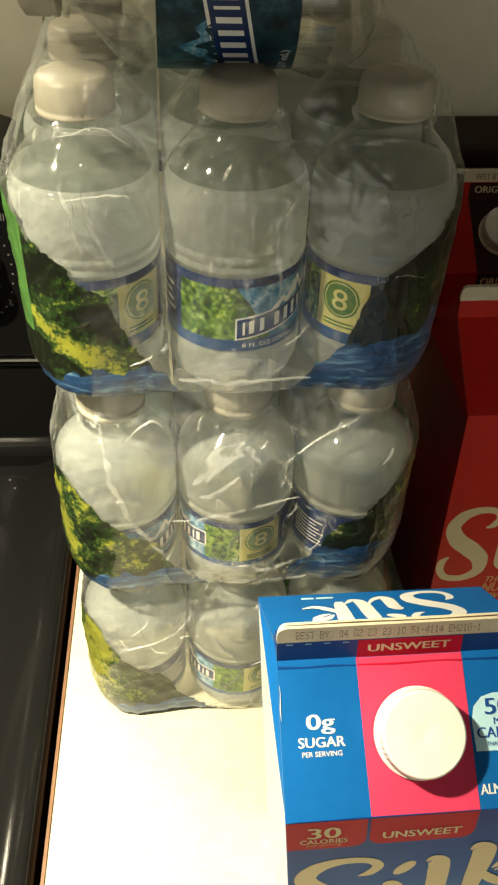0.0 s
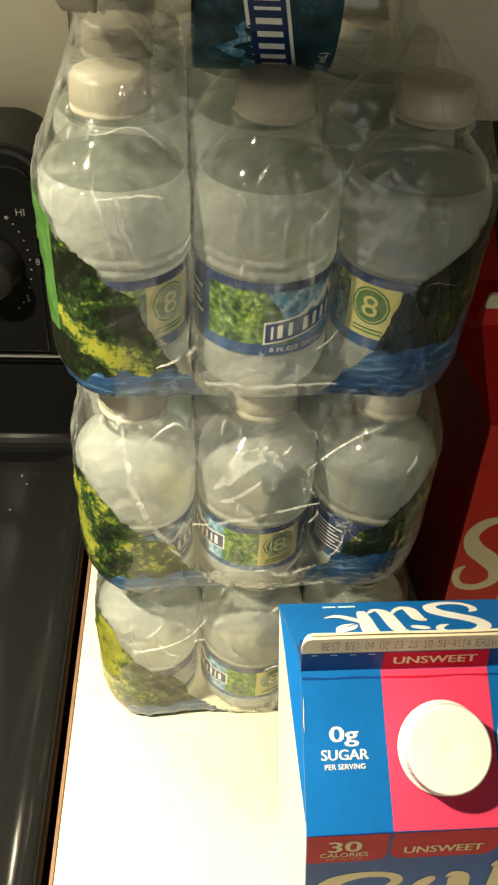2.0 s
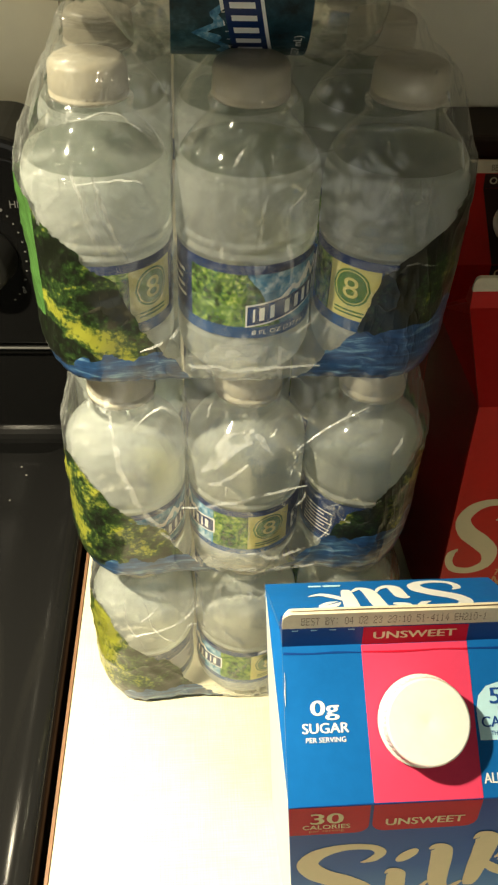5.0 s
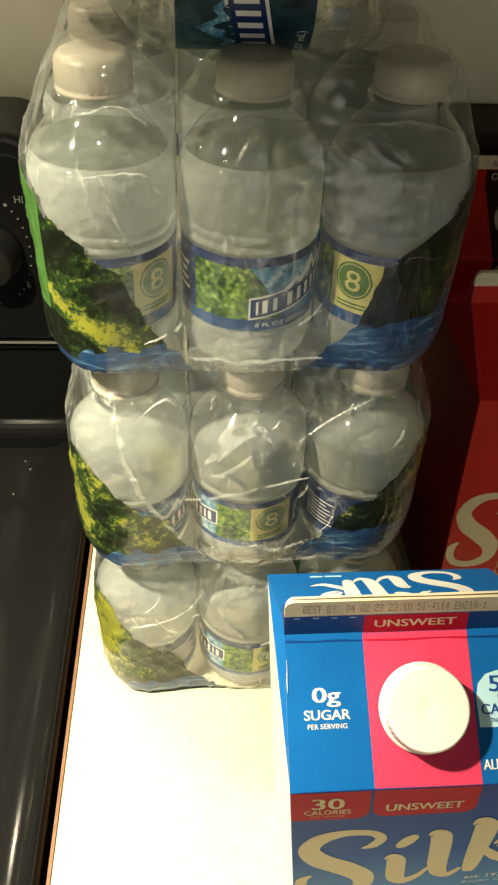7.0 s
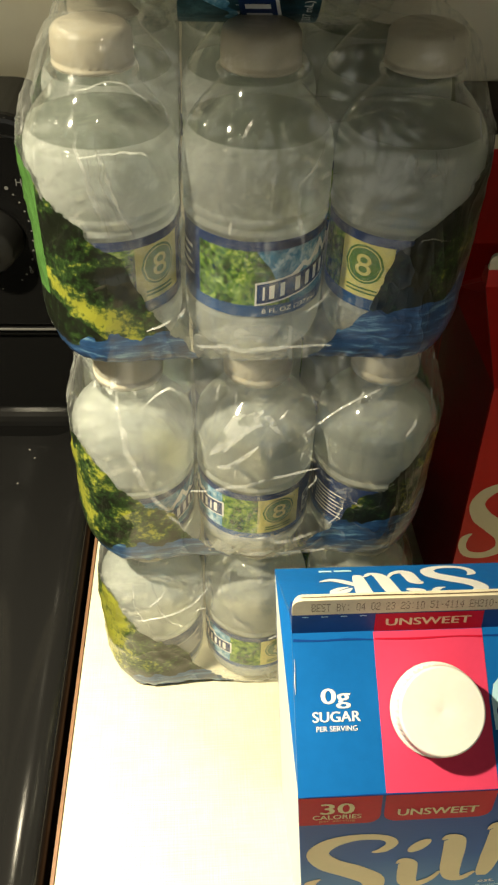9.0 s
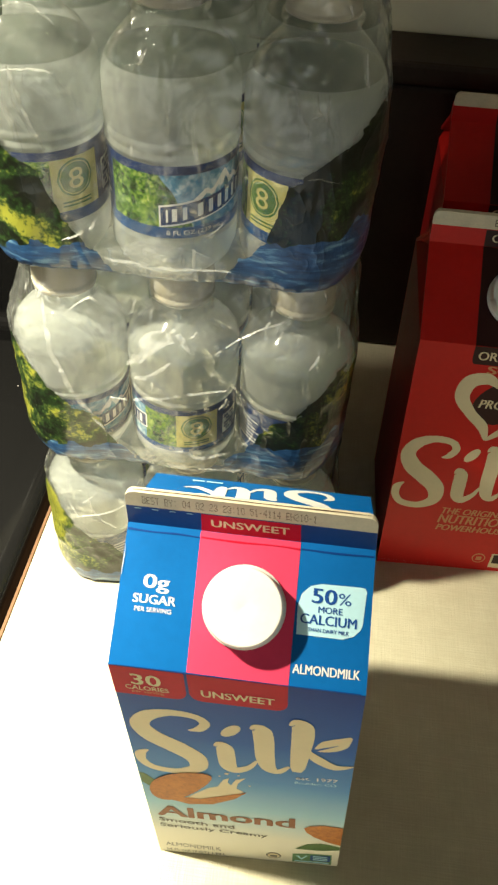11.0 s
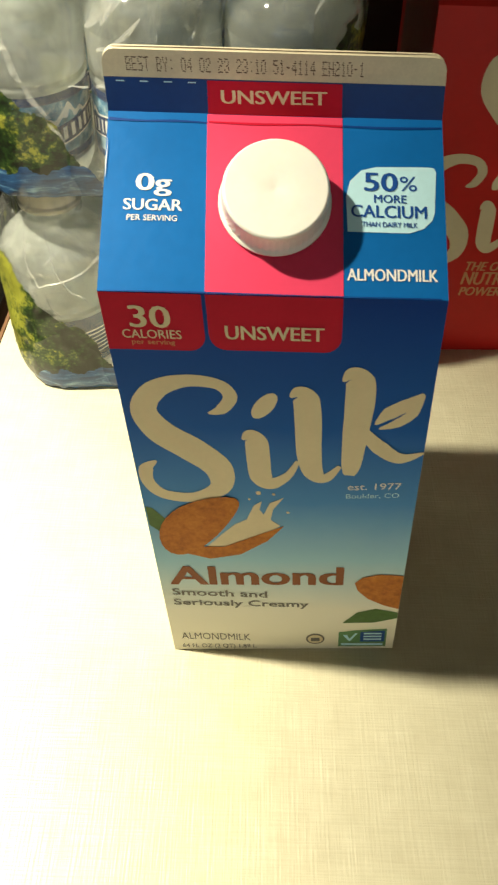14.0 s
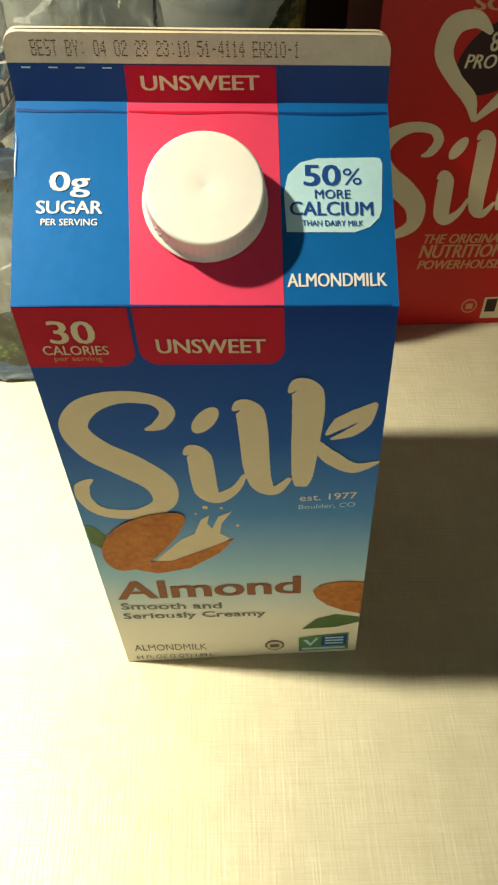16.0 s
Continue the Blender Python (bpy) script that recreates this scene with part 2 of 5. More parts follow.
def thin_plastic_material():
    m, nt, p, out = mat_base("clear_bottle_plastic")
    v = coords(nt)
    nrm = bump(nt, noise_tex(nt, v, 50, 3), 0.12, 0.0008)
    see = node(nt, "ShaderNodeBsdfTransparent", Color=(0.985, 0.99, 0.985, 1))
    gloss = node(nt, "ShaderNodeBsdfGlossy", Color=(1, 1, 1, 1), Roughness=0.06)
    nt.links.new(nrm, gloss.inputs["Normal"])
    fres = nt.nodes.new("ShaderNodeLayerWeight")
    nt.links.new(nrm, fres.inputs["Normal"])
    rim = math_node(nt, "MULTIPLY_ADD", math_node(nt, "POWER", fres.outputs["Facing"], 3.0), 0.75, 0.06)
    s = nt.nodes.new("ShaderNodeMixShader")
    nt.links.new(rim, s.inputs[0])
    nt.links.new(see.outputs[0], s.inputs[1]), nt.links.new(gloss.outputs[0], s.inputs[2])
    nt.links.new(s.outputs[0], out.inputs["Surface"])
    return m


def water_material():
    """Water behind clouded plastic: part clear, part refracting, part milky."""
    m, nt, p, out = mat_base("still_water")
    p.inputs["Base Color"].default_value = (0.97, 0.985, 0.975, 1)
    p.inputs["Transmission Weight"].default_value = 1.0
    p.inputs["IOR"].default_value = 1.33
    p.inputs["Roughness"].default_value = 0.08
    v = coords(nt)
    milk = node(nt, "ShaderNodeBsdfTranslucent", Color=(0.90, 0.94, 0.89, 1))
    skin = node(nt, "ShaderNodeBsdfDiffuse", Color=(0.86, 0.90, 0.85, 1))
    see = node(nt, "ShaderNodeBsdfTransparent", Color=(0.97, 0.985, 0.975, 1))
    a, b, c = (nt.nodes.new("ShaderNodeMixShader") for _ in range(3))
    a.inputs[0].default_value, c.inputs[0].default_value = 0.52, 0.42
    nt.links.new(milk.outputs[0], a.inputs[1]), nt.links.new(skin.outputs[0], a.inputs[2])
    nt.links.new(math_node(nt, "MULTIPLY_ADD", noise_tex(nt, v, 45, 3), 0.16, 0.34), b.inputs[0])
    nt.links.new(see.outputs[0], c.inputs[1]), nt.links.new(p.outputs[0], c.inputs[2])
    nt.links.new(c.outputs[0], b.inputs[1]), nt.links.new(a.outputs[0], b.inputs[2])
    nt.links.new(b.outputs[0], out.inputs["Surface"])
    return m


def water_surface_material():
    """Level top of the water: mirrors a little, dims what lies under it."""
    m, nt, p, out = mat_base("water_level")
    see = node(nt, "ShaderNodeBsdfTransparent", Color=(0.62, 0.65, 0.62, 1))
    gloss = node(nt, "ShaderNodeBsdfGlossy", Color=(1, 1, 1, 1), Roughness=0.03)
    s = nt.nodes.new("ShaderNodeMixShader")
    s.inputs[0].default_value = 0.05
    nt.links.new(see.outputs[0], s.inputs[1]), nt.links.new(gloss.outputs[0], s.inputs[2])
    nt.links.new(s.outputs[0], out.inputs["Surface"])
    return m


def cap_plastic_material(name, color):
    m, nt, p, out = mat_base(name)
    v = coords(nt)
    nt.links.new(ramp(nt, noise_tex(nt, v, 120), [(0.3, tuple(c * 0.95 for c in color)), (0.7, color)]), p.inputs["Base Color"])
    p.inputs["Roughness"].default_value = 0.42
    p.inputs["Subsurface Weight"].default_value = 0.25
    p.inputs["Subsurface Radius"].default_value = (0.003, 0.0025, 0.002)
    nt.links.new(bump(nt, noise_tex(nt, v, 700), 0.04), p.inputs["Normal"])
    return m


def foliage_print(name, stops, scale=260):
    m, nt, p, out = mat_base(name)
    v = coords(nt)
    f = math_node(nt, "MULTIPLY_ADD", noise_tex(nt, v, scale, 5, 0.7), 0.6, math_node(nt, "MULTIPLY", noise_tex(nt, v, scale / 4, 3), 0.4))
    nt.links.new(ramp(nt, f, stops), p.inputs["Base Color"])
    p.inputs["Roughness"].default_value = 0.38
    p.inputs["Specular IOR Level"].default_value = 0.15
    return m


LAMINATE = laminate_material()
EDGE_BROWN = paint("brown_laminate_edge", (0.16, 0.085, 0.045), 0.5, 0.25)
ENAMEL = enamel_material("black_enamel", (0.007, 0.007, 0.007), 0.13)
PANEL_GLASS = enamel_material("black_panel_glass", (0.006, 0.006, 0.006), 0.14)
KNOB_BLACK = paint("black_knob_plastic", (0.006, 0.006, 0.006), 0.45, 0.2)
MARK_WHITE = paint("white_dial_print", (0.15, 0.15, 0.145), 0.5, 0.05)
HOOD_STEEL = paint("dark_hood_metal", (0.06, 0.06, 0.06), 0.4, 0.15, 20, 0.03, 0.6)
WALL_CREAM = paint("cream_wall_paint", (0.76, 0.72, 0.57), 0.6, 0.05, 9, 0.15)
CEILING_WHITE = paint("white_ceiling_paint", (0.42, 0.40, 0.36), 0.7, 0.04, 7, 0.1)
FLOOR_TILE = paint("brown_floor", (0.22, 0.15, 0.09), 0.45, 0.25, 8)
CABINET_WOOD = paint("brown_cabinet_wood", (0.24, 0.14, 0.07), 0.45, 0.25, 12)
DARK_BOX = paint("dark_brown_board", (0.028, 0.018, 0.012), 0.65, 0.3, 25)
BOARD_WHITE = paint("white_coated_board", (0.74, 0.72, 0.66), 0.42, 0.05, 40)
FIN_CREAM = paint("cream_unprinted_board", (0.66, 0.595, 0.43), 0.5, 0.12, 120)
FRONT_BLEND = blend_z("blue_to_cream_front_print", [(0.0, (0.84, 0.80, 0.64)), (0.16, (0.80, 0.78, 0.66)), (0.34, (0.36, 0.60, 0.72)),
                      (0.52, (0.085, 0.27, 0.58)), (0.72, (0.010, 0.105, 0.42)), (1.0, (0.004, 0.045, 0.27))], 0.0, 0.181)
BLUE_TOP = paint("bright_blue_print", (0.006, 0.122, 0.40), 0.44, 0.10, 30, 0.08, spec=0.18)
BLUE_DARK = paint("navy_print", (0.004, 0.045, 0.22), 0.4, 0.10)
PINK = paint("pink_print", (0.70, 0.055, 0.13), 0.42, 0.06, 40, spec=0.18)
RED_TAB = paint("red_tab_print", (0.52, 0.010, 0.035), 0.45, 0.08, spec=0.10)
INK_WHITE = paint("white_print", (0.80, 0.80, 0.77), 0.42, 0.03)
INK_CREAM = paint("cream_logo_print", (0.72, 0.62, 0.40), 0.42, 0.05)
INK_NAVY = paint("dark_blue_lettering", (0.012, 0.07, 0.30), 0.42, 0.05)
INK_BROWN = paint("brown_lettering", (0.23, 0.065, 0.014), 0.42, 0.10)
INK_GREY = paint("grey_lettering", (0.16, 0.15, 0.13), 0.45, 0.08)
INK_DOT = paint("brown_inkjet_print", (0.11, 0.07, 0.045), 0.5, 0.2)
PALE_BLUE = paint("pale_blue_print", (0.50, 0.78, 0.88), 0.38, 0.05)
ALMOND = foliage_print("almond_skin_print", [(0.3, (0.27, 0.080, 0.012)), (0.5, (0.46, 0.15, 0.018)), (0.7, (0.58, 0.22, 0.03))], 420)
LEAF_GREEN = paint("leaf_green_print", (0.07, 0.15, 0.035), 0.42, 0.3)
BADGE_GREEN = paint("green_badge_print", (0.13, 0.27, 0.12), 0.42, 0.2)
RED_FRONT = paint("red_carton_print", (0.54, 0.013, 0.009), 0.40, 0.10, 25)
# the same red darkened for the side panels, their shade put into the colour
RED_SHADED = paint("red_carton_print_shaded", (0.30, 0.008, 0.008), 0.42, 0.12, 25)
MAROON = paint("dark_brown_print", (0.035, 0.010, 0.009), 0.42, 0.15)
INK_TAN = paint("tan_lettering", (0.60, 0.30, 0.13), 0.42, 0.06)
CAP_WHITE = cap_plastic_material("white_screw_cap", (0.85, 0.84, 0.79))
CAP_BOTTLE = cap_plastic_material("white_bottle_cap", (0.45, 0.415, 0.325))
PLASTIC = thin_plastic_material()
WATER = water_material()
SURFACE = water_surface_material()
LAB_FOREST = foliage_print("label_forest_print", [(0.40, (0.010, 0.025, 0.006)), (0.49, (0.05, 0.13, 0.014)), (0.57, (0.19, 0.31, 0.04)), (0.65, (0.46, 0.52, 0.15))], 420)
LAB_SKY = foliage_print("label_mountain_sky_print", [(0.38, (0.02, 0.10, 0.20)), (0.49, (0.09, 0.26, 0.42)), (0.60, (0.46, 0.60, 0.68))], 220)
# darkened label print for the lying bottle, the hood's shade put into its colour
LAB_SHADED = foliage_print("label_mountain_print_shaded", [(0.35, (0.006, 0.014, 0.018)), (0.52, (0.015, 0.05, 0.07)), (0.70, (0.07, 0.15, 0.19))], 130)
LAB_NAVY = paint("label_navy_print", (0.006, 0.025, 0.11), 0.35, 0.1)
LAB_BLUE = paint("label_blue_band", (0.010, 0.06, 0.19), 0.35, 0.15)
LAB_YELLOW = paint("label_yellow_print", (0.58, 0.53, 0.17), 0.38, 0.10)
LAB_RING = paint("label_green_ring", (0.07, 0.16, 0.022), 0.38, 0.15)
FILMS = [film_material("printed_shrink_film_a", 0, 1.0, 1.28), film_material("printed_shrink_film_b", 7, 0.0, 1.08, 0.08), film_material("printed_shrink_film_c", 13, 0.0, 1.0, 0.08)]


# ---------------- mesh helpers ----------------
def mesh_of(name, verts, faces, mats, which=None, smooth=False):
    me = bpy.data.meshes.new(name)
    me.from_pydata([(x * DM, y * DM, z * DM) for x, y, z in verts], [], faces)
    for m in mats:
        me.materials.append(m)
    if which is not None:
        me.polygons.foreach_set("material_index", which)
    if smooth:
        me.polygons.foreach_set("use_smooth", [True] * len(me.polygons))
    me.update()
    return me


def mesh_bm(name, bm, mats, smooth=False):
    for v in bm.verts:
        v.co *= DM
    bmesh.ops.recalc_face_normals(bm, faces=bm.faces)
    me = bpy.data.meshes.new(name)
    bm.to_mesh(me)
    bm.free()
    for m in mats:
        me.materials.append(m)
    if smooth:
        me.polygons.foreach_set("use_smooth", [True] * len(me.polygons))
    return me


def part(name, me, parent=None, label="", at=(0, 0, 0), turn=0.0):
    ob = new(name, me)
    ob.matrix_basis = pose(at[0] * DM, at[1] * DM, at[2] * DM, 0, 0, turn)
    if parent:
        ob.parent = parent
    return tagged(ob, label) if label else ob


def thing(name, label, category, at=(0, 0, 0), turn=0.0, group="", kind=""):
    ob = new(name)
    ob.empty_display_size = 0.02
    ob.matrix_basis = pose(at[0] * DM, at[1] * DM, at[2] * DM, 0, 0, turn)
    return tagged(ob, label, category, group, kind)


def box_bm(x0, x1, y0, y1, z0, z1, bevel=0.0, seg=2):
    bm = bmesh.new()
    bmesh.ops.create_cube(bm, size=1)
    for v in bm.verts:
        v.co = Vector((x0 if v.co.x < 0 else x1, y0 if v.co.y < 0 else y1, z0 if v.co.z < 0 else z1))
    if bevel:
        bmesh.ops.bevel(bm, geom=bm.edges[:], offset=bevel, segments=seg, affect="EDGES", profile=0.5)
    return bm


def box(name, mat, *dims, bevel=0.0, seg=2):
    return mesh_bm(name, box_bm(*dims, bevel=bevel, seg=seg), [mat])


def lathe(name, profile, mats, n=40, smooth=True, ridge=None):
    """A turned body from (radius, height) pairs, closed where the radius is 0."""
    verts, faces = [], []
    for k, (r, z) in enumerate(profile):
        for i in range(n):
            a = 2 * math.pi * i / n
            rr = r + (ridge[1] * (i % 2) if ridge and k in ridge[0] else 0)
            verts.append((rr * math.cos(a), rr * math.sin(a), z))
    for k in range(len(profile) - 1):
        for i in range(n):
            j = (i + 1) % n
            faces.append((k * n + i, k * n + j, (k + 1) * n + j, (k + 1) * n + i))
    bm = bmesh.new()
    vs = [bm.verts.new(v) for v in verts]
    for f in faces:
        bm.faces.new([vs[i] for i in f])
    bmesh.ops.remove_doubles(bm, verts=bm.verts[:], dist=1e-5)
    return mesh_bm(name, bm, mats, smooth)


FONTS = {}


def text_shape(words, bold=0.0):
    """Vertices and faces of the words, scaled to fill the unit square."""
    key = (words, bold)
    if key not in FONTS:
        cu = bpy.data.curves.new("words", "FONT")
        cu.body, cu.offset, cu.resolution_u = words, bold, 3
        ob = bpy.data.objects.new("words", cu)
        me = bpy.data.meshes.new_from_object(ob)
        vs = np.array([v.co[:2] for v in me.vertices])
        fs = [tuple(p.vertices) for p in me.polygons]
        lo, hi = vs.min(0), vs.max(0)
        FONTS[key] = ((vs - lo) / (hi - lo), fs)
        bpy.data.objects.remove(ob), bpy.data.meshes.remove(me), bpy.data.curves.remove(cu)
    return FONTS[key]


def words_in(words, u0, u1, v0, v1, bold=0.02, slope=0.0, italic=0.0):
    vs, fs = text_shape(words, 0.0)
    return [(u0 + (u1 - u0) * x + italic * y, v0 + (v1 - v0) * y + slope * x) for x, y in vs], fs, bold * 1.2 * (u1 - u0) / len(words)


GLYPH = {"B": (30, 17, 17, 30, 17, 17, 30), "E": (31, 16, 16, 30, 16, 16, 31), "S": (15, 16, 16, 14, 1, 1, 30), "T": (31, 4, 4, 4, 4, 4, 4), "Y": (17, 17, 10, 4, 4, 4, 4), "H": (17, 17, 17, 31, 17, 17, 17),
         "0": (14, 17, 17, 17, 17, 17, 14), "1": (4, 12, 4, 4, 4, 4, 14), "2": (14, 17, 1, 6, 8, 16, 31)}
GLYPH.update({"3": (14, 17, 1, 6, 1, 17, 14), "4": (2, 6, 10, 18, 31, 2, 2), "5": (31, 16, 30, 1, 1, 17, 14), ":": (0, 4, 0, 0, 0, 4, 0), "-": (0, 0, 0, 14, 0, 0, 0), " ": (0, 0, 0, 0, 0, 0, 0)})


def dotted(words, u0, u1, v0, v1):
    """Inkjet lettering: each character as five by seven small dots."""
    verts, faces = [], []
    adv = (u1 - u0) / len(words)
    rnd = random.Random(4)
    for n, ch in enumerate(words):
        for row, bits in enumerate(GLYPH[ch]):
            for col in range(5):
                if bits >> (4 - col) & 1:
                    cu = u0 + adv * (n + (col + 0.5) / 6.2) + rnd.uniform(-0.0008, 0.0008)
                    cv = v1 - (v1 - v0) * (row + 0.5) / 7 + rnd.uniform(-0.006, 0.006)
                    base = len(verts)
                    verts += [(cu + 0.0021 * math.cos(q * 1.0472), cv + 0.0125 * math.sin(q * 1.0472)) for q in range(6)]
                    faces.append(tuple(range(base, base + 6)))
    return verts, faces


def polygon(points):
    return list(points), [tuple(range(len(points)))]


def ellipse(cx, cy, rx, ry, turn=0.0, n=28, pinch=0.0):
    c, s = math.cos(turn), math.sin(turn)
    pts = []
    for i in range(n):
        a = 2 * math.pi * i / n
        x, y = math.cos(a) * rx, math.sin(a) * ry * (1 - pinch * math.cos(a))
        pts.append((cx + c * x - s * y, cy + s * x + c * y))
    return polygon(pts)


def round_rect(u0, u1, v0, v1, ru, rv, corners="abcd", n=5):
    """corners: which ones are round; a: low left, b: low right, c: high right, d: high left."""
    pts = []
    for key, cx, cy, a0 in (("a", u0, v0, 180), ("b", u1, v0, 270), ("c", u1, v1, 0), ("d", u0, v1, 90)):
        if key not in corners:
            pts.append((cx, cy))
            continue
        ox = cx + ru if key in "ad" else cx - ru
        oy = cy + rv if key in "ab" else cy - rv
        for i in range(n + 1):
            a = radians(a0 + 90 * i / n)
            pts.append((ox + ru * math.cos(a), oy + rv * math.sin(a)))
    return polygon(pts)


def ribbon(path, widths, aspect=1.0, steps=8):
    """A smooth stroke of varying width through the path's points. aspect: width over height of one unit of u and v."""
    pts, ws = [], []
    n = len(path)
    for i in range(n - 1):
        p0, p1, p2, p3 = (np.array(path[max(0, min(n - 1, i + k))], float) for k in (-1, 0, 1, 2))
        for k in range(steps):
            t = k / steps
            pts.append(0.5 * (2 * p1 + (p2 - p0) * t + (2 * p0 - 5 * p1 + 4 * p2 - p3) * t ** 2 + (3 * p1 - p0 - 3 * p2 + p3) * t ** 3))
            ws.append(widths[i] * (1 - t) + widths[i + 1] * t)
    pts.append(np.array(path[-1], float)), ws.append(widths[-1])
    verts, faces = [], []
    for i, p in enumerate(pts):
        d = pts[min(i + 1, len(pts) - 1)] - pts[max(i - 1, 0)]
        d = np.array([d[0] * aspect, d[1]])
        d /= np.linalg.norm(d) + 1e-9
        nrm = np.array([-d[1] / aspect, d[0]]) * ws[i] / 2
        verts += [tuple(p + nrm), tuple(p - nrm)]
        if i:
            faces.append((2 * i - 2, 2 * i - 1, 2 * i + 1, 2 * i))
    return verts, faces


class Panel:
    """A flat or slightly twisted four-cornered face that print can be laid on."""

    def __init__(self, a, b, c, d):
        self.q = [Vector(p) for p in (a, b, c, d)]

    def at(self, u, v, lift=0.0):
        a, b, c, d = self.q
        p = a.lerp(b, u).lerp(c.lerp(d, u), v)
        nrm = (b - a).cross(c - a).normalized()
        return tuple(p + nrm * lift)

    def lay(self, name, shape, mat, parent, layer=1, label=""):
        vs, fs = shape[:2]
        if len(shape) > 2 and shape[2]:
            # heavier strokes: the outline laid three times, a hair apart
            n, d = len(vs), shape[2]
            verts = [self.at(u + k * d, v, 0.0015 * layer + 0.0003 * (k + 1)) for k in (-1, 0, 1) for u, v in vs]
            faces = [tuple(q + k * n for q in f) for k in range(3) for f in fs]
            return part(name, mesh_of(name, verts, faces, [mat]), parent, label)
        return part(name, mesh_of(name, [self.at(u, v, 0.0015 * layer) for u, v in vs], fs, [mat]), parent, label)


# ---------------- setting ----------------
def setting(name, me, label, category):
    return tagged(new(name, me), label, category, kind="structure")


EDGE_X = -1.036
WALL_Y = 4.9
setting("floor", box("floor", FLOOR_TILE, -17, 15, -26, WALL_Y, -9.6, -9.1), "brown kitchen floor under the counter and stove", "floor")
setting("ceiling", box("ceiling", CEILING_WHITE, -17, 15, -26, WALL_Y, 15.0, 15.4), "white painted kitchen ceiling", "ceiling")
setting("wall_back", box("wall_back", WALL_CREAM, -17, 15, WALL_Y, WALL_Y + 1, -9.6, 15.4), "cream painted kitchen wall behind the counter", "wall")
setting("wall_left", box("wall_left", WALL_CREAM, -18, -17, -27, WALL_Y + 1, -9.6, 15.4), "cream painted kitchen side wall", "wall")
setting("wall_right", box("wall_right", WALL_CREAM, 15, 16, -27, WALL_Y + 1, -9.6, 15.4), "cream painted kitchen side wall", "wall")


def front_wall():
    """The wall behind the viewer, with one wide opening to the next room."""
    bm = bmesh.new()
    for x0, x1, z0, z1 in ((-17, -9, -9.6, 15.4), (9, 15, -9.6, 15.4), (-9, 9, 11.5, 15.4)):
        m = bpy.data.meshes.new("piece")
        b2 = box_bm(x0, x1, -27, -26, z0, z1)
        b2.to_mesh(m), b2.free()
        bm.from_mesh(m)
        bpy.data.meshes.remove(m)
    return mesh_bm("wall_front", bm, [WALL_CREAM])


setting("wall_front", front_wall(), "cream painted wall with a wide opening", "wall")
part("seam", box("seam", EDGE_BROWN, -1.096, -1.0905, WALL_Y - 0.012, WALL_Y - 0.002, 2.86, 4.6), bpy.data.objects["wall_back"], "thin dark vertical line on the wall")

counter = thing("countertop", "cream laminate countertop with a fine woven pattern", "countertop", kind="structure")


def slanted(me, skew=0.027, y0=1.95):
    """Bring the end beside the stove to the slight angle at which the stove stands."""
    for v in me.vertices:
        if v.co.x < 0:
            v.co.x += skew * (v.co.y - y0 * DM) - 0.0018
    return me


part("worktop", slanted(box("worktop", LAMINATE, EDGE_X + 0.02, 15, -2.6, WALL_Y, -0.38, 0.0, bevel=0.02)), counter)
part("edge_band", slanted(box("edge_band", EDGE_BROWN, EDGE_X, EDGE_X + 0.018, -2.6, WALL_Y, -0.38, -0.004)), counter, "thin brown edge strip beside the stove")
cabinet = thing("base_cabinet", "brown wooden base cabinet carrying the countertop", "cabinet", kind="structure")
part("body", box("body", CABINET_WOOD, EDGE_X + 0.06, 15, -2.3, WALL_Y, -9.1, -0.38, bevel=0.03), cabinet)


# ---------------- stove ----------------
def cooktop_mesh():
    """Raised rounded rim round a sunken cooking surface."""
    x0, x1, y0, y1 = -8.6, EDGE_X - 0.055, -2.6, 4.45
    prof = [(0.0, -0.40), (0.0, -0.05), (0.015, 0.005), (0.05, 0.030), (0.12, 0.036), (0.20, 0.030), (0.27, 0.0), (0.33, -0.035), (0.42, -0.05)]
    verts, faces = [], []
    n = 8
    for d, z in prof:
        r = max(0.30 - d * 0.3, 0.05)
        ring = []
        for cx, cy, a0 in ((x1 - d - r, y0 + d + r, -90), (x1 - d - r, y1 - d - r, 0), (x0 + d + r, y1 - d - r, 90), (x0 + d + r, y0 + d + r, 180)):
            for i in range(n + 1):
                a = radians(a0 + 90 * i / n)
                ring.append((cx + r * math.cos(a), cy + r * math.sin(a), z))
        verts += ring
    m = 4 * (n + 1)
    for k in range(len(prof) - 1):
        for i in range(m):
            j = (i + 1) % m
            faces.append((k * m + i, k * m + j, (k + 1) * m + j, (k + 1) * m + i))
    faces.append(tuple(range((len(prof) - 1) * m, len(prof) * m)))
    return mesh_of("cooktop", verts, faces, [ENAMEL], smooth=True)


def backguard_mesh(x0, x1, z0, z1, y0, y1, r, mat, name, bevel=0.05):
    """An upright slab with round upper corners."""
    pts = [(x0, z0), (x1, z0)]
    for cx, a0 in ((x1 - r, 0), (x0 + r, 90)):
        for i in range(9):
            a = radians(a0 + 90 * i / 8)
            pts.append((cx + r * math.cos(a), z1 - r + r * math.sin(a)))
    bm = bmesh.new()
    f = bm.faces.new([bm.verts.new((x, y0, z)) for x, z in pts])
    out = bmesh.ops.extrude_face_region(bm, geom=[f])
    for v in out["geom"]:
        if isinstance(v, bmesh.types.BMVert):
            v.co.y = y1
    bm.edges.ensure_lookup_table()
    rim = [e for e in bm.edges if abs(e.verts[0].co.y - y0) < 1e-6 and abs(e.verts[1].co.y - y0) < 1e-6]
    bmesh.ops.bevel(bm, geom=rim, offset=bevel, segments=3, affect="EDGES", profile=0.5)
    return mesh_bm(name, bm, [mat])


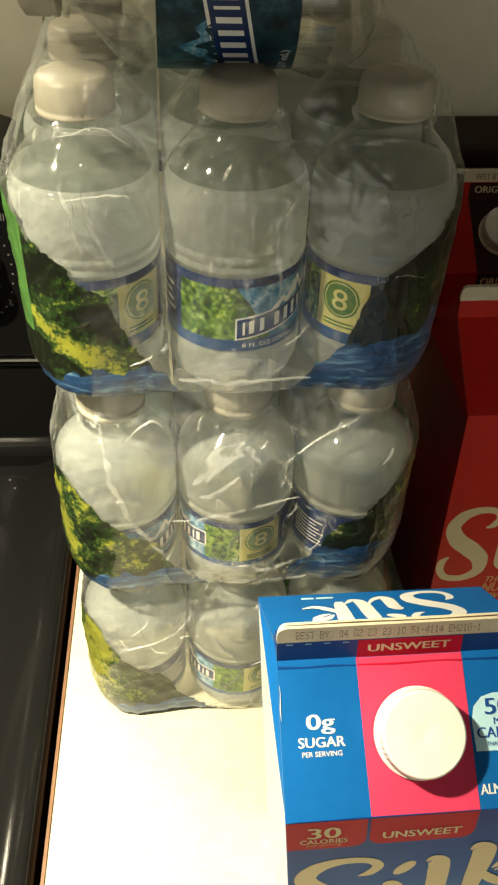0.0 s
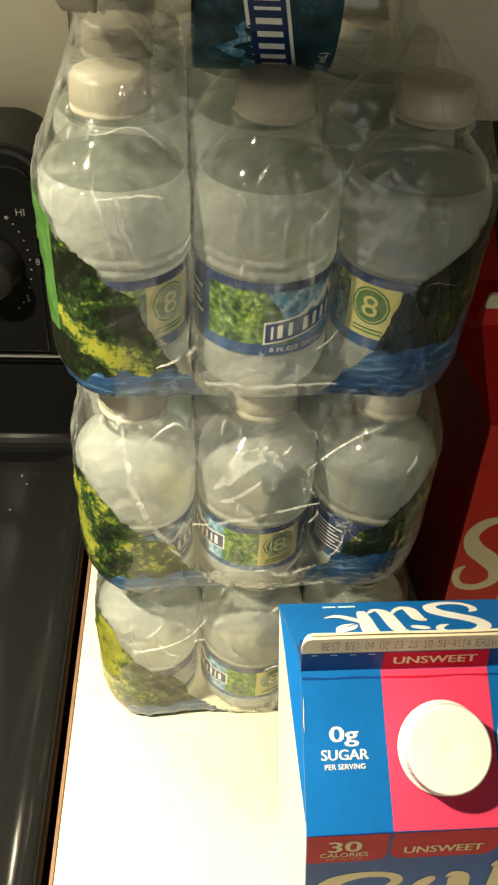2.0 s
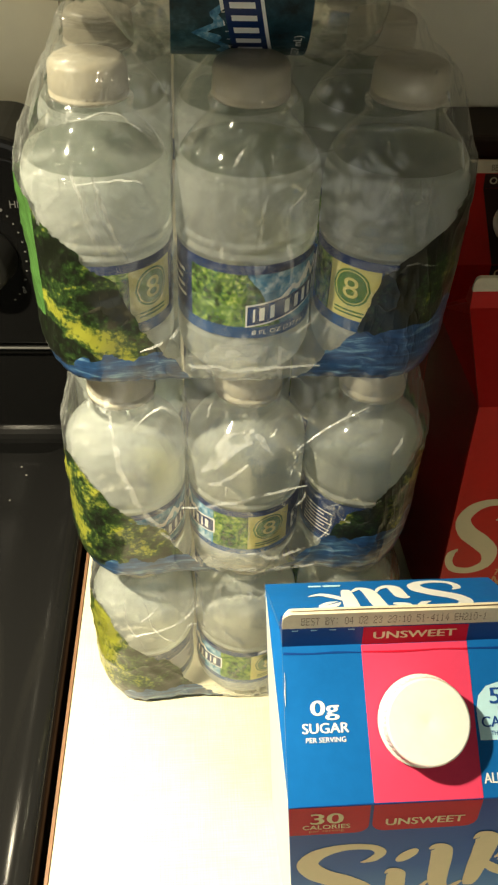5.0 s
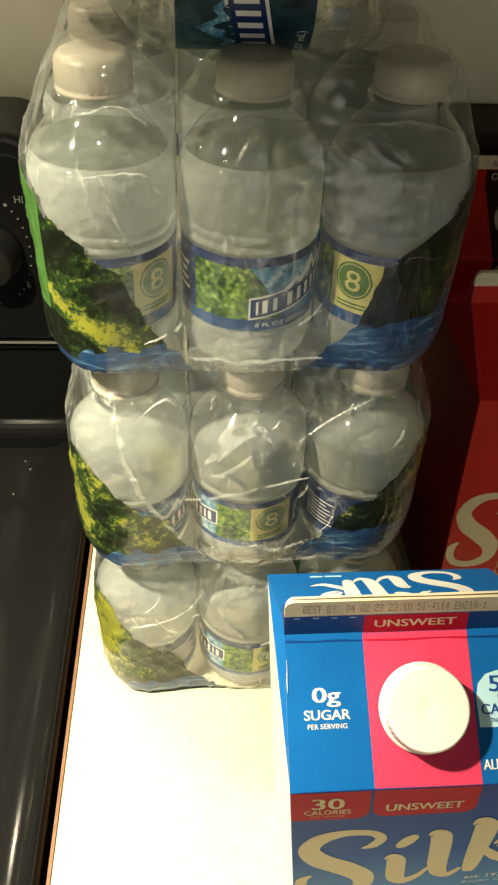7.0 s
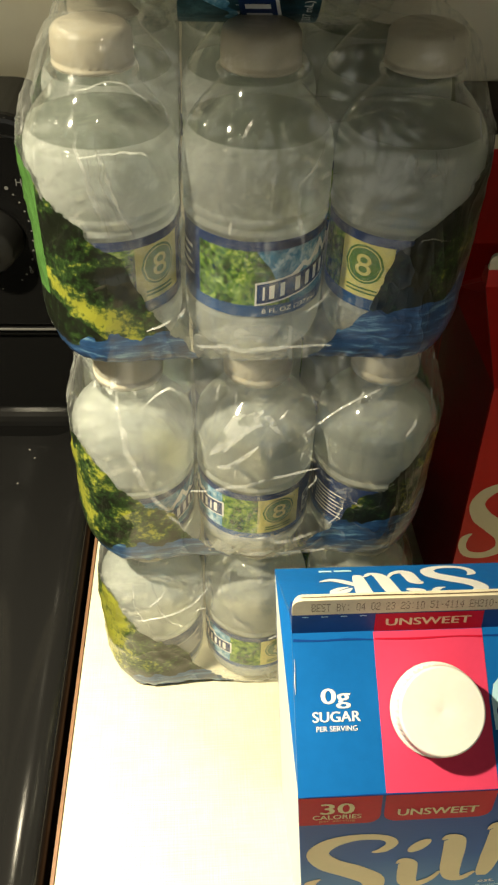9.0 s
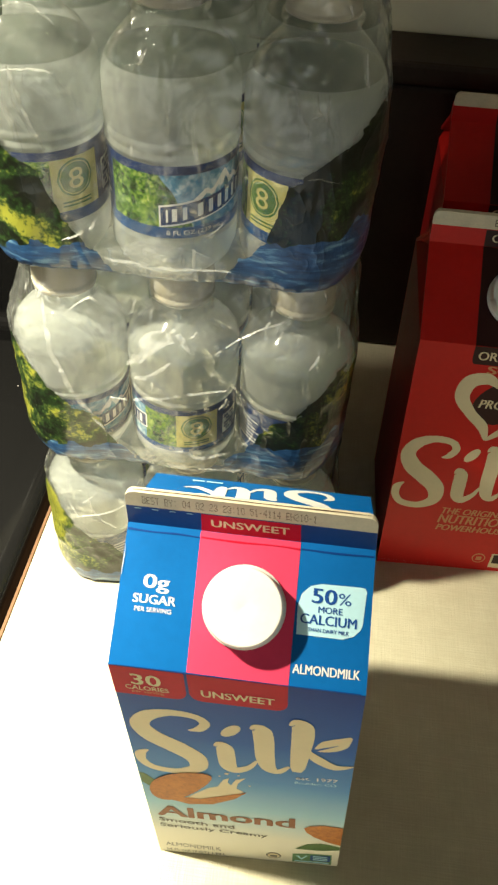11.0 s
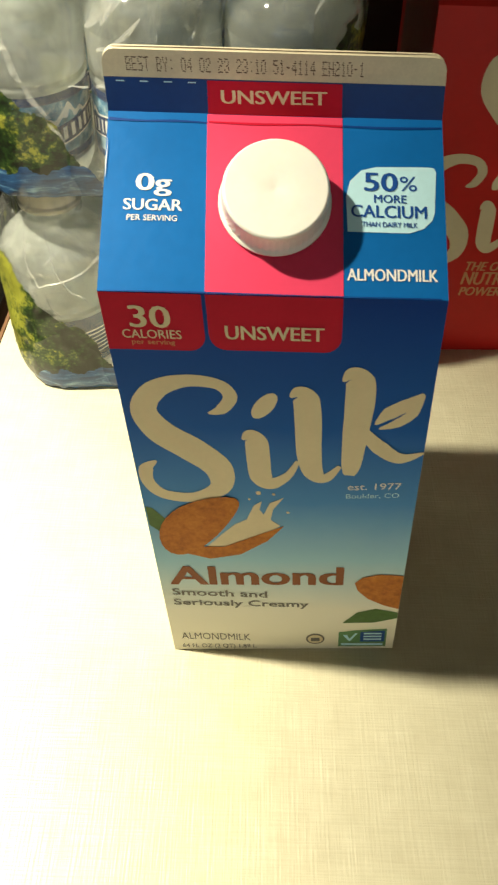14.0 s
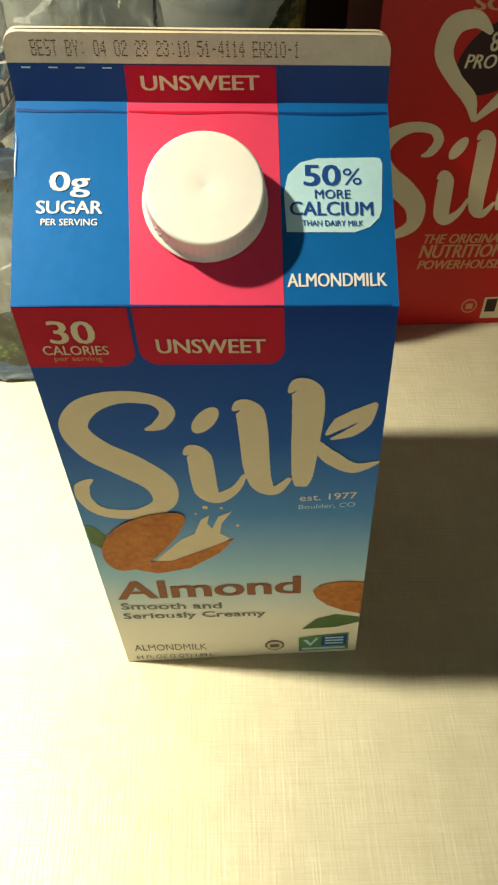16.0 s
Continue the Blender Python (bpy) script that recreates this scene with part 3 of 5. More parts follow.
stove = thing("stove", "black enamelled kitchen stove with a glossy upright control panel", "stove", at=(0, 0, 0))
part("body", box("body", ENAMEL, -8.6, EDGE_X - 0.06, -2.5, 4.6, -9.1, -0.40, bevel=0.05), stove)
part("cooktop", cooktop_mesh(), stove, "black cooktop with a raised rounded rim")
part("rear_ledge", box("rear_ledge", ENAMEL, -8.6, EDGE_X - 0.06, 3.90, 4.6, -0.40, 0.16, bevel=0.10, seg=4), stove, "rounded ledge at the back of the cooktop")
part("lower_panel", box("lower_panel", PANEL_GLASS, -8.58, EDGE_X - 0.10, 4.02, 4.55, 0.10, 0.92, bevel=0.02), stove)
guard = part("backguard", backguard_mesh(-8.6, EDGE_X - 0.20, 0.90, 2.50, 3.97, 4.6, 0.28, ENAMEL, "backguard"), stove, "upright backguard with rounded corners")
part("control_panel", backguard_mesh(-8.4, EDGE_X - 0.31, 0.985, 2.38, 3.945, 3.985, 0.12, PANEL_GLASS, "control_panel", 0.012), guard, "glossy black control panel")
part("panel_trim", box("panel_trim", MARK_WHITE, -8.4, EDGE_X - 0.249, 3.935, 3.945, 0.945, 0.957), guard, "thin bright line along the panel's foot")
KX, KZ, KY = -1.66, 1.70, 3.94


def knob_mesh():
    prof = [(0, 0.0), (0.20, 0.0), (0.205, 0.03), (0.175, 0.06), (0.165, 0.20), (0.15, 0.22), (0, 0.22)]
    return lathe("knob", prof, [KNOB_BLACK], 32, ridge=((3, 4), 0.006))


knob = part("knob", knob_mesh(), guard, "round black burner knob")
knob.matrix_basis = pose(KX * DM, KY * DM, KZ * DM, 90, 0, 0)
dial = Panel((KX - 0.5, KY - 0.001, KZ - 0.5), (KX + 0.5, KY - 0.001, KZ - 0.5), (KX - 0.5, KY - 0.001, KZ + 0.5), (KX + 0.5, KY - 0.001, KZ + 0.5))
for words, u, v, s in (("HI", 0.700, 0.855, 0.042), ("8", 0.790, 0.50, 0.042), ("6", 0.70, 0.215, 0.038)):
    dial.lay("dial_mark", words_in(words, u, u + s * (1.3 if len(words) > 1 else 0.6), v, v + s * 1.15, 0.01), MARK_WHITE, guard)
for k in range(12):
    a = radians(58 - k * 10.5)
    dial.lay("dial_dot", ellipse(0.5 + 0.255 * math.cos(a), 0.5 + 0.40 * math.sin(a), 0.007 if k else 0.013, 0.007 if k else 0.013, n=10), MARK_WHITE, guard)

PIVOT = Matrix.Translation((EDGE_X * DM, 1.95 * DM, 0))
stove.matrix_basis = Matrix.Translation((-0.0018, 0, 0)) @ PIVOT @ pose(0, 0, 0, 0, 0, -1.55) @ PIVOT.inverted()



def hood_mesh():
    """Sheet-metal canopy, open below, whose skirt hides the lamp from the side."""
    x0, x1, y0, y1, z0, z1, t = -8.6, -1.05, -1.6, WALL_Y - 0.02, 4.60, 7.4, 0.03
    bm = bmesh.new()
    for d in ((x0, x0 + t, y0, y1, z0, z1), (x1 - t, x1, y0, y1, z0, z1), (x0 + t, x1 - t, y0, y0 + t, z0, z1), (x0 + t, x1 - t, y1 - t, y1, z0, z1), (x0, x1, y0, y1, z1, z1 + t)):
        m = bpy.data.meshes.new("piece")
        b2 = box_bm(*d)
        b2.to_mesh(m), b2.free()
        bm.from_mesh(m)
        bpy.data.meshes.remove(m)
    return mesh_bm("canopy", bm, [HOOD_STEEL])


hood = thing("range_hood", "dark metal range hood fixed to the wall above the stove", "range hood")
part("canopy", hood_mesh(), hood)

# dark box at the back of the counter
dark = thing("storage_box", "dark brown closed box standing against the back wall", "box", at=(2.5, 4.6, 0))
part("body", box("body", DARK_BOX, -1.55, 1.6, -0.27, 0.26, 0.0, 2.24, bevel=0.03), dark)
part("lid", box("lid", DARK_BOX, -1.58, 1.63, -0.29, 0.28, 2.244, 2.40, bevel=0.03), dark)


# ---------------- cartons ----------------
# corners of a gable-top carton, base first; the filled board leans and twists a little
BL, BR = (0.145, -0.017, 0.0), (1.062, 0.019, 0.0)
BBL, BBR = (0.118, 0.930, 0.0), (1.035, 0.966, 0.0)
SL, SR = (0.0, 0.0, 1.809), (0.965, 0.0, 1.809)
SBL, SBR = (0.0, 0.974, 1.809), (0.965, 0.974, 1.809)
RL, RR = (0.002, 0.437, 2.116), (0.951, 0.437, 2.116)
RBL, RBR = (0.002, 0.537, 2.116), (0.951, 0.537, 2.116)
FL, FR = (-0.006, 0.444, 2.287), (0.938, 0.444, 2.287)
FBL, FBR = (-0.006, 0.468, 2.290), (0.938, 0.468, 2.290)
TUCK_L, TUCK_R = (0.09, 0.487, 2.03), (0.87, 0.487, 2.03)


def slab(name, quad, mat, depth=0.02):
    """A board panel of a given thickness on four corners a, b, c, d (low left, low right, high left, high right from outside)."""
    a, b, c, d = (Vector(p) for p in quad)
    nrm = (b - a).cross(c - a).normalized() * depth
    n = 8
    verts, faces = [], []
    for k in range(2):
        for j in range(n + 1):
            for i in range(n + 1):
                u, v = i / n, j / n
                p = a.lerp(b, u).lerp(c.lerp(d, u), v)
                verts.append(tuple(p - nrm * k))
    m = (n + 1) ** 2
    for j in range(n):
        for i in range(n):
            q = [j * (n + 1) + i, j * (n + 1) + i + 1, (j + 1) * (n + 1) + i + 1, (j + 1) * (n + 1) + i]
            faces += [tuple(q), tuple(x + m for x in reversed(q))]
    rim = [i for i in range(n)] + [j * (n + 1) + n for j in range(n)] + [n * (n + 1) + i for i in range(n, 0, -1)] + [j * (n + 1) for j in range(n, 0, -1)]
    for s, e in zip(rim, rim[1:] + rim[:1]):
        faces.append((s, s + m, e + m, e))
    return mesh_of(name, verts, faces, [mat])


def inset(a, b, c, d, k=0.024):
    a, b, c, d = (Vector(p) for p in (a, b, c, d))
    return a.lerp(b, k), a.lerp(b, 1 - k), c.lerp(d, k), c.lerp(d, 1 - k)


def fin_mesh(mat, name, v0, v1):
    """One strip of the pressed top seal, two boards thick, between two heights of it."""
    bm = bmesh.new()
    f0 = [Vector(p) for p in (RL, RR, FL, FR)]
    b0 = [Vector(p) for p in (RBL, RBR, FBL, FBR)]
    vs = []
    for q in (f0, b0):
        for v in (v0, v1):
            for u in (0, 1):
                vs.append(bm.verts.new(q[0].lerp(q[1], u).lerp(q[2].lerp(q[3], u), v)))
    for f in ((0, 1, 3, 2), (5, 4, 6, 7), (2, 3, 7, 6), (1, 0, 4, 5), (0, 2, 6, 4), (3, 1, 5, 7)):
        bm.faces.new([vs[i] for i in f])
    bmesh.ops.recalc_face_normals(bm, faces=bm.faces)
    up = [e for e in bm.edges if abs(e.verts[0].co.y - e.verts[1].co.y) > 0.01 and max(e.verts[0].co.z, e.verts[1].co.z) > 2.28]
    if v1 > 0.99:
        bmesh.ops.bevel(bm, geom=up, offset=0.035, segments=4, affect="EDGES", profile=0.5)
    return mesh_bm(name, bm, [mat])


def cap_mesh(name, mat, r, h):
    prof = [(0, 0), (r * 1.05, 0), (r * 1.05, h * 0.10), (r * 0.99, h * 0.12), (r, h * 0.2), (r * 0.985, h * 0.84), (r * 0.975, h * 0.90), (r * 0.955, h * 0.965), (r * 0.925, h), (r * 0.91, h), (r * 0.5, h), (r * 0.07, h), (r * 0.05, h * 0.992), (0, h * 0.99)]
    return lathe(name, prof, [mat], 96, ridge=((4, 5), -0.010))


def carton_shell(name, label, at, front, gable, fin_low, side, back, tall=1.0):
    c = thing(name, label, "carton", at=at, group="milk cartons on the counter")
    c.scale = (1, 1, tall)
    part("front_panel", slab("front_panel", (BL, BR, SL, SR), front), c)
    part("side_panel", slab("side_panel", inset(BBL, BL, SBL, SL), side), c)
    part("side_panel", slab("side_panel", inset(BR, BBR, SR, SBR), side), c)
    part("back_panel", slab("back_panel", (BBR, BBL, SBR, SBL), back), c)
    part("bottom", mesh_of("bottom", [BL, BR, BBR, BBL, *[(p[0], p[1], 0.03) for p in (BL, BR, BBR, BBL)]], [(3, 2, 1, 0), (4, 5, 6, 7)], [BOARD_WHITE]), c)
    g = part("gable_panel", slab("gable_panel", (SL, SR, RL, RR), gable), c)
    part("gable_back_panel", slab("gable_back_panel", (SBR, SBL, RBR, RBL), gable), c)
    part("gable_fold", mesh_of("gable_fold", [SL, SBL, TUCK_L, RL, RBL], [(1, 0, 2), (0, 3, 2), (3, 4, 2), (4, 1, 2)], [gable]), c)
    part("gable_fold", mesh_of("gable_fold", [SR, SBR, TUCK_R, RR, RBR], [(0, 1, 2), (3, 0, 2), (4, 3, 2), (1, 4, 2)], [gable]), c)
    part("seal_lower", fin_mesh(fin_low, "seal_lower", 0.0, 0.56), c)
    part("seal_strip", fin_mesh(FIN_CREAM, "seal_strip", 0.565, 1.0), c, "cream unprinted top seal strip")
    cap = part("screw_cap", cap_mesh("screw_cap", CAP_WHITE, 0.150, 0.092), c, "round white ribbed screw cap")
    gp = Panel(SL, SR, RL, RR)
    o = Vector(gp.at(0.502, 0.50, 0.008))
    x = (gp.q[1] - gp.q[0]).normalized()
    y = (gp.q[2] - gp.q[0]).normalized()
    nrm = x.cross(y).normalized()
    y = nrm.cross(x)
    cap.matrix_basis = Matrix(((x.x, y.x, nrm.x, o.x * DM), (x.y, y.y, nrm.y, o.y * DM), (x.z, y.z, nrm.z, o.z * DM), (0, 0, 0, 1)))
    return c


FRONT = Panel(BL, BR, SL, SR)
GABLE = Panel(SL, SR, RL, RR)
GABLE_BACK = Panel(SBR, SBL, RBR, RBL)
SEAL = Panel(RL, RR, FL, FR)


def swirl_mark(panel, parent, mat, box_=(0, 1, 0, 1), name="logo_shape", aspect=0.53):
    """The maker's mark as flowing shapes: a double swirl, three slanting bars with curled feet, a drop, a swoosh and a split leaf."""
    u0, u1, v0, v1 = box_
    k = v1 - v0

    def stroke(pts, widths, layer):
        path = [(u0 + (u1 - u0) * a, v0 + k * b) for a, b in pts]
        panel.lay(name, ribbon(path, [w * k for w in widths], aspect, 10), mat, parent, layer)

    stroke([(0.268, 0.676), (0.314, 0.703), (0.345, 0.781), (0.306, 0.851), (0.202, 0.866), (0.103, 0.808), (0.056, 0.689), (0.10, 0.554), (0.20, 0.439), (0.28, 0.32), (0.281, 0.182), (0.188, 0.107), (0.075, 0.125), (0.025, 0.21), (0.026, 0.308), (0.067, 0.362)],
           [0.01, 0.06, 0.065, 0.06, 0.07, 0.105, 0.12, 0.15, 0.16, 0.145, 0.105, 0.07, 0.065, 0.065, 0.07, 0.01], 1)
    stroke([(0.374, 0.515), (0.400, 0.545), (0.421, 0.500), (0.425, 0.386), (0.432, 0.262), (0.468, 0.216), (0.527, 0.275), (0.563, 0.376)], [0.01, 0.07, 0.11, 0.115, 0.11, 0.08, 0.045, 0.02], 1.25)
    stroke([(0.540, 0.785), (0.566, 0.815), (0.590, 0.775), (0.598, 0.645), (0.602, 0.43), (0.618, 0.300), (0.661, 0.262), (0.711, 0.346)], [0.01, 0.07, 0.12, 0.125, 0.12, 0.10, 0.06, 0.02], 1.5)
    stroke([(0.708, 0.885), (0.735, 0.930), (0.762, 0.890), (0.766, 0.77), (0.758, 0.565), (0.750, 0.36), (0.745, 0.285)], [0.01, 0.07, 0.13, 0.135, 0.12, 0.095, 0.05], 1.75)
    stroke([(0.780, 0.59), (0.846, 0.478), (0.918, 0.410), (1.0, 0.450)], [0.05, 0.085, 0.07, 0.01], 2)
    stroke([(0.822, 0.628), (0.866, 0.700), (0.918, 0.752), (0.970, 0.823)], [0.01, 0.075, 0.075, 0.01], 1)
    stroke([(0.836, 0.602), (0.895, 0.640), (0.942, 0.705), (0.972, 0.815)], [0.01, 0.052, 0.052, 0.01], 1.25)
    panel.lay(name, ellipse(u0 + (u1 - u0) * 0.454, v0 + k * 0.728, 0.049 * (u1 - u0), 0.056 * k, 0.5), mat, parent)


def blue_carton():
    c = carton_shell("almond_milk_carton", "blue and pink almond milk carton standing on the counter", (0, 0, 0), FRONT_BLEND, BLUE_TOP, BLUE_DARK, BOARD_WHITE, BLUE_TOP)
    # gable
    GABLE.lay("pink_stripe", polygon([(0.306, 0.0), (0.701, 0.0), (0.701, 0.995), (0.297, 0.995)]), PINK, c, 1, "pink printed stripe")
    SEAL.lay("red_stripe", polygon([(0.30, 0.0), (0.699, 0.0), (0.699, 0.545), (0.302, 0.545)]), RED_TAB, c, 1)
    SEAL.lay("lettering", words_in("UNSWEET", 0.342, 0.653, 0.18, 0.40, 0.03, 0.02), INK_CREAM, c, 2)
    GABLE.lay("lettering", words_in("0g", 0.096, 0.198, 0.525, 0.650, 0.04), INK_WHITE, c)
    GABLE.lay("lettering", words_in("SUGAR", 0.062, 0.232, 0.445, 0.508, 0.03), INK_WHITE, c)
    GABLE.lay("lettering", words_in("PER SERVING", 0.073, 0.219, 0.388, 0.420, 0.01), INK_WHITE, c)
    pts = polygon([(0.714, 0.358), (0.893, 0.358), (0.935, 0.385), (0.960, 0.43), (0.968, 0.47), (0.976, 0.70), (0.970, 0.724), (0.955, 0.728), (0.80, 0.722), (0.755, 0.700), (0.722, 0.64), (0.710, 0.55)])
    GABLE.lay("calcium_badge", pts, PALE_BLUE, c, 1, "pale blue printed badge")
    GABLE.lay("lettering", words_in("50", 0.765, 0.860, 0.585, 0.689, 0.04), INK_NAVY, c, 2)
    GABLE.lay("lettering", words_in("%", 0.868, 0.918, 0.590, 0.672, 0.0), INK_NAVY, c, 2)
    GABLE.lay("lettering", words_in("MORE", 0.792, 0.886, 0.522, 0.566, 0.02), INK_NAVY, c, 2)
    GABLE.lay("lettering", words_in("CALCIUM", 0.725, 0.944, 0.439, 0.507, 0.03), INK_NAVY, c, 2)
    GABLE.lay("lettering", words_in("THAN DAIRY MILK", 0.756, 0.917, 0.388, 0.415, 0.01), INK_NAVY, c, 2)
    GABLE.lay("lettering", words_in("ALMONDMILK", 0.712, 0.971, 0.092, 0.157, 0.03, 0.005), INK_WHITE, c)
    # seal
    SEAL.lay("date_print", dotted("BEST BY: 04 02 23 23:10 51-4114 EH210-1", 0.069, 0.765, 0.665, 0.90), INK_DOT, c)
    for u in (0.035, 0.105, 0.175, 0.245):
        SEAL.lay("text_bar", polygon([(u, 0.495), (u + 0.024, 0.495), (u + 0.024, 0.515), (u, 0.515)]), PALE_BLUE, c)
    # darker wavy lines along the fold under the seal
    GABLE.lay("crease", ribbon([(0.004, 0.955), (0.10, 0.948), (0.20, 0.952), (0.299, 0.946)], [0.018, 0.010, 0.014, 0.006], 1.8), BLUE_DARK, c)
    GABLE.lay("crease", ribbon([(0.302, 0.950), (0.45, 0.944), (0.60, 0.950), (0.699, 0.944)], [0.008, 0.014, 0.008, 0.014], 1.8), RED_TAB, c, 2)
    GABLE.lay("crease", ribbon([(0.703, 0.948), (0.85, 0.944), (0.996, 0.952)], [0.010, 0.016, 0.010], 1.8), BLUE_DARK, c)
    # front
    FRONT.lay("calorie_tab", round_rect(0.0, 0.294, 0.889, 0.999, 0.05, 0.03, "b"), RED_TAB, c, 1, "red printed tab")
    FRONT.lay("lettering", words_in("30", 0.079, 0.196, 0.934, 0.976, 0.04), INK_CREAM, c, 2)
    FRONT.lay("lettering", words_in("CALORIES", 0.049, 0.224, 0.913, 0.930, 0.02), INK_CREAM, c, 2)
    FRONT.lay("lettering", words_in("per serving", 0.073, 0.202, 0.898, 0.910, 0.0), INK_TAN, c, 2)
    FRONT.lay("unsweet_tab", round_rect(0.306, 0.701, 0.892, 0.999, 0.05, 0.03, "ab"), RED_TAB, c, 1, "red printed tab")
    FRONT.lay("lettering", words_in("UNSWEET", 0.356, 0.648, 0.915, 0.942, 0.03), INK_CREAM, c, 2)
    swirl_mark(FRONT, c, INK_CREAM, (0.012, 1.0, 0.493, 0.876))
    FRONT.lay("lettering", words_in("est. 1977", 0.746, 0.938, 0.560, 0.578, 0.01, 0.005), INK_WHITE, c)
    FRONT.lay("lettering", words_in("Boulder, CO", 0.742, 0.935, 0.534, 0.549, 0.0, 0.005), PALE_BLUE, c)
    FRONT.lay("leaf_picture", polygon([(0.005, 0.505), (0.03, 0.50), (0.07, 0.47), (0.085, 0.43), (0.05, 0.425), (0.006, 0.45)]), LEAF_GREEN, c, 1)
    FRONT.lay("almond_half_picture", polygon([(0.05, 0.398), (0.13, 0.362), (0.22, 0.345), (0.34, 0.360), (0.45, 0.405), (0.515, 0.452), (0.42, 0.425), (0.28, 0.385), (0.15, 0.385)]), ALMOND, c, 2, "printed almond half")
    FRONT.lay("splash_picture", polygon([(0.20, 0.375), (0.30, 0.372), (0.40, 0.402), (0.50, 0.452), (0.465, 0.47), (0.475, 0.50), (0.515, 0.535), (0.465, 0.52), (0.44, 0.485), (0.425, 0.50), (0.435, 0.525), (0.405, 0.512), (0.375, 0.47), (0.33, 0.455), (0.27, 0.42)]), INK_CREAM, c, 1, "printed cream splash")
    for u, v, r in ((0.425, 0.548, 0.010), (0.48, 0.545, 0.006), (0.53, 0.492, 0.006), (0.39, 0.53, 0.005)):
        FRONT.lay("splash_drop", ellipse(u, v, r, r * 0.55, n=10), INK_CREAM, c, 1)
    FRONT.lay("almond_picture", ellipse(0.195, 0.458, 0.170, 0.065, 0.40, pinch=0.35), ALMOND, c, 3, "printed brown almond")
    FRONT.lay("lettering", words_in("Almond", 0.045, 0.747, 0.254, 0.318, 0.045), INK_BROWN, c)
    FRONT.lay("lettering", words_in("Smooth and", 0.042, 0.435, 0.217, 0.240, 0.03, -0.010), INK_GREY, c)
    FRONT.lay("lettering", words_in("Seriously Creamy", 0.040, 0.609, 0.174, 0.202, 0.03, -0.010), INK_GREY, c)
    FRONT.lay("lettering", words_in("ALMONDMILK", 0.043, 0.350, 0.046, 0.072, 0.0, -0.008), INK_GREY, c)
    FRONT.lay("lettering", words_in("64 FL OZ (2 QT) 1.89 L", 0.040, 0.373, 0.006, 0.026, 0.0, -0.004), INK_GREY, c)
    FRONT.lay("almond_picture", polygon([(0.800, 0.262), (0.83, 0.282), (0.90, 0.294), (0.999, 0.290), (0.999, 0.165), (0.93, 0.180), (0.86, 0.205), (0.815, 0.235)]), ALMOND, c, 2, "printed brown almond")
    FRONT.lay("leaf_picture", polygon([(0.760, 0.108), (0.82, 0.150), (0.90, 0.165), (0.999, 0.150), (0.999, 0.128), (0.90, 0.110)]), LEAF_GREEN, c, 1)
    FRONT.lay("badge_ring", ellipse(0.642, 0.043, 0.042, 0.022), INK_GREY, c, 1)
    FRONT.lay("badge_ring", ellipse(0.642, 0.043, 0.034, 0.017), INK_CREAM, c, 2)
    FRONT.lay("text_bar", round_rect(0.622, 0.662, 0.036, 0.050, 0.004, 0.003), INK_GREY, c, 3)
    FRONT.lay("badge", polygon([(0.747, 0.010), (0.965, 0.010), (0.962, 0.085), (0.82, 0.078), (0.747, 0.070)]), BADGE_GREEN, c, 1, "small green and blue printed badge")
    FRONT.lay("badge_field", polygon([(0.845, 0.032), (0.955, 0.032), (0.955, 0.078), (0.845, 0.072)]), INK_NAVY, c, 2)
    for v in (0.040, 0.052, 0.064):
        FRONT.lay("text_bar", polygon([(0.86, v), (0.94, v), (0.94, v + 0.006), (0.86, v + 0.006)]), PALE_BLUE, c, 3)
    FRONT.lay("text_bar", polygon([(0.76, 0.016), (0.95, 0.016), (0.95, 0.025), (0.76, 0.025)]), PALE_BLUE, c, 2)
    FRONT.lay("badge_mark", polygon([(0.765, 0.060), (0.785, 0.060), (0.797, 0.044), (0.822, 0.068), (0.832, 0.066), (0.798, 0.032)]), PALE_BLUE, c, 2)
    # back slope carries the maker's mark again
    swirl_mark(GABLE_BACK, c, INK_WHITE, (0.17, 0.84, -0.01, 0.90), aspect=1.8)
    for a, b in ((0.68, 0.755), (0.765, 0.82)):
        GABLE_BACK.lay("text_bar", polygon([(a, 0.10), (b, 0.10), (b, 0.14), (a, 0.14)]), PALE_BLUE, c)
    # worn white edge with its highlight painted in, the gap between the two boards of the seal
    GABLE.lay("edge_line", ribbon([(0.004, 0.62), (0.003, 0.70), (0.005, 0.78), (0.004, 0.84)], [0.001, 0.006, 0.003, 0.001], 1.8), BOARD_WHITE, c, 3, "white worn edge with its highlight painted in")
    # darker line along the gable's lower fold
    GABLE.lay("edge_line", ribbon([(0.02, 0.003), (0.3, 0.004), (0.62, 0.003), (0.98, 0.004)], [0.003, 0.009, 0.004, 0.008], 1.8), BLUE_DARK, c, 2)
    Panel(FL, FR, FBL, FBR).lay("board_gap", ribbon([(0.03, 0.48), (0.3, 0.55), (0.55, 0.45), (0.8, 0.52), (0.97, 0.5)], [0.10, 0.22, 0.14, 0.22, 0.08], 30), INK_DOT, c, 1, "dark gap between the pressed boards")
    return c


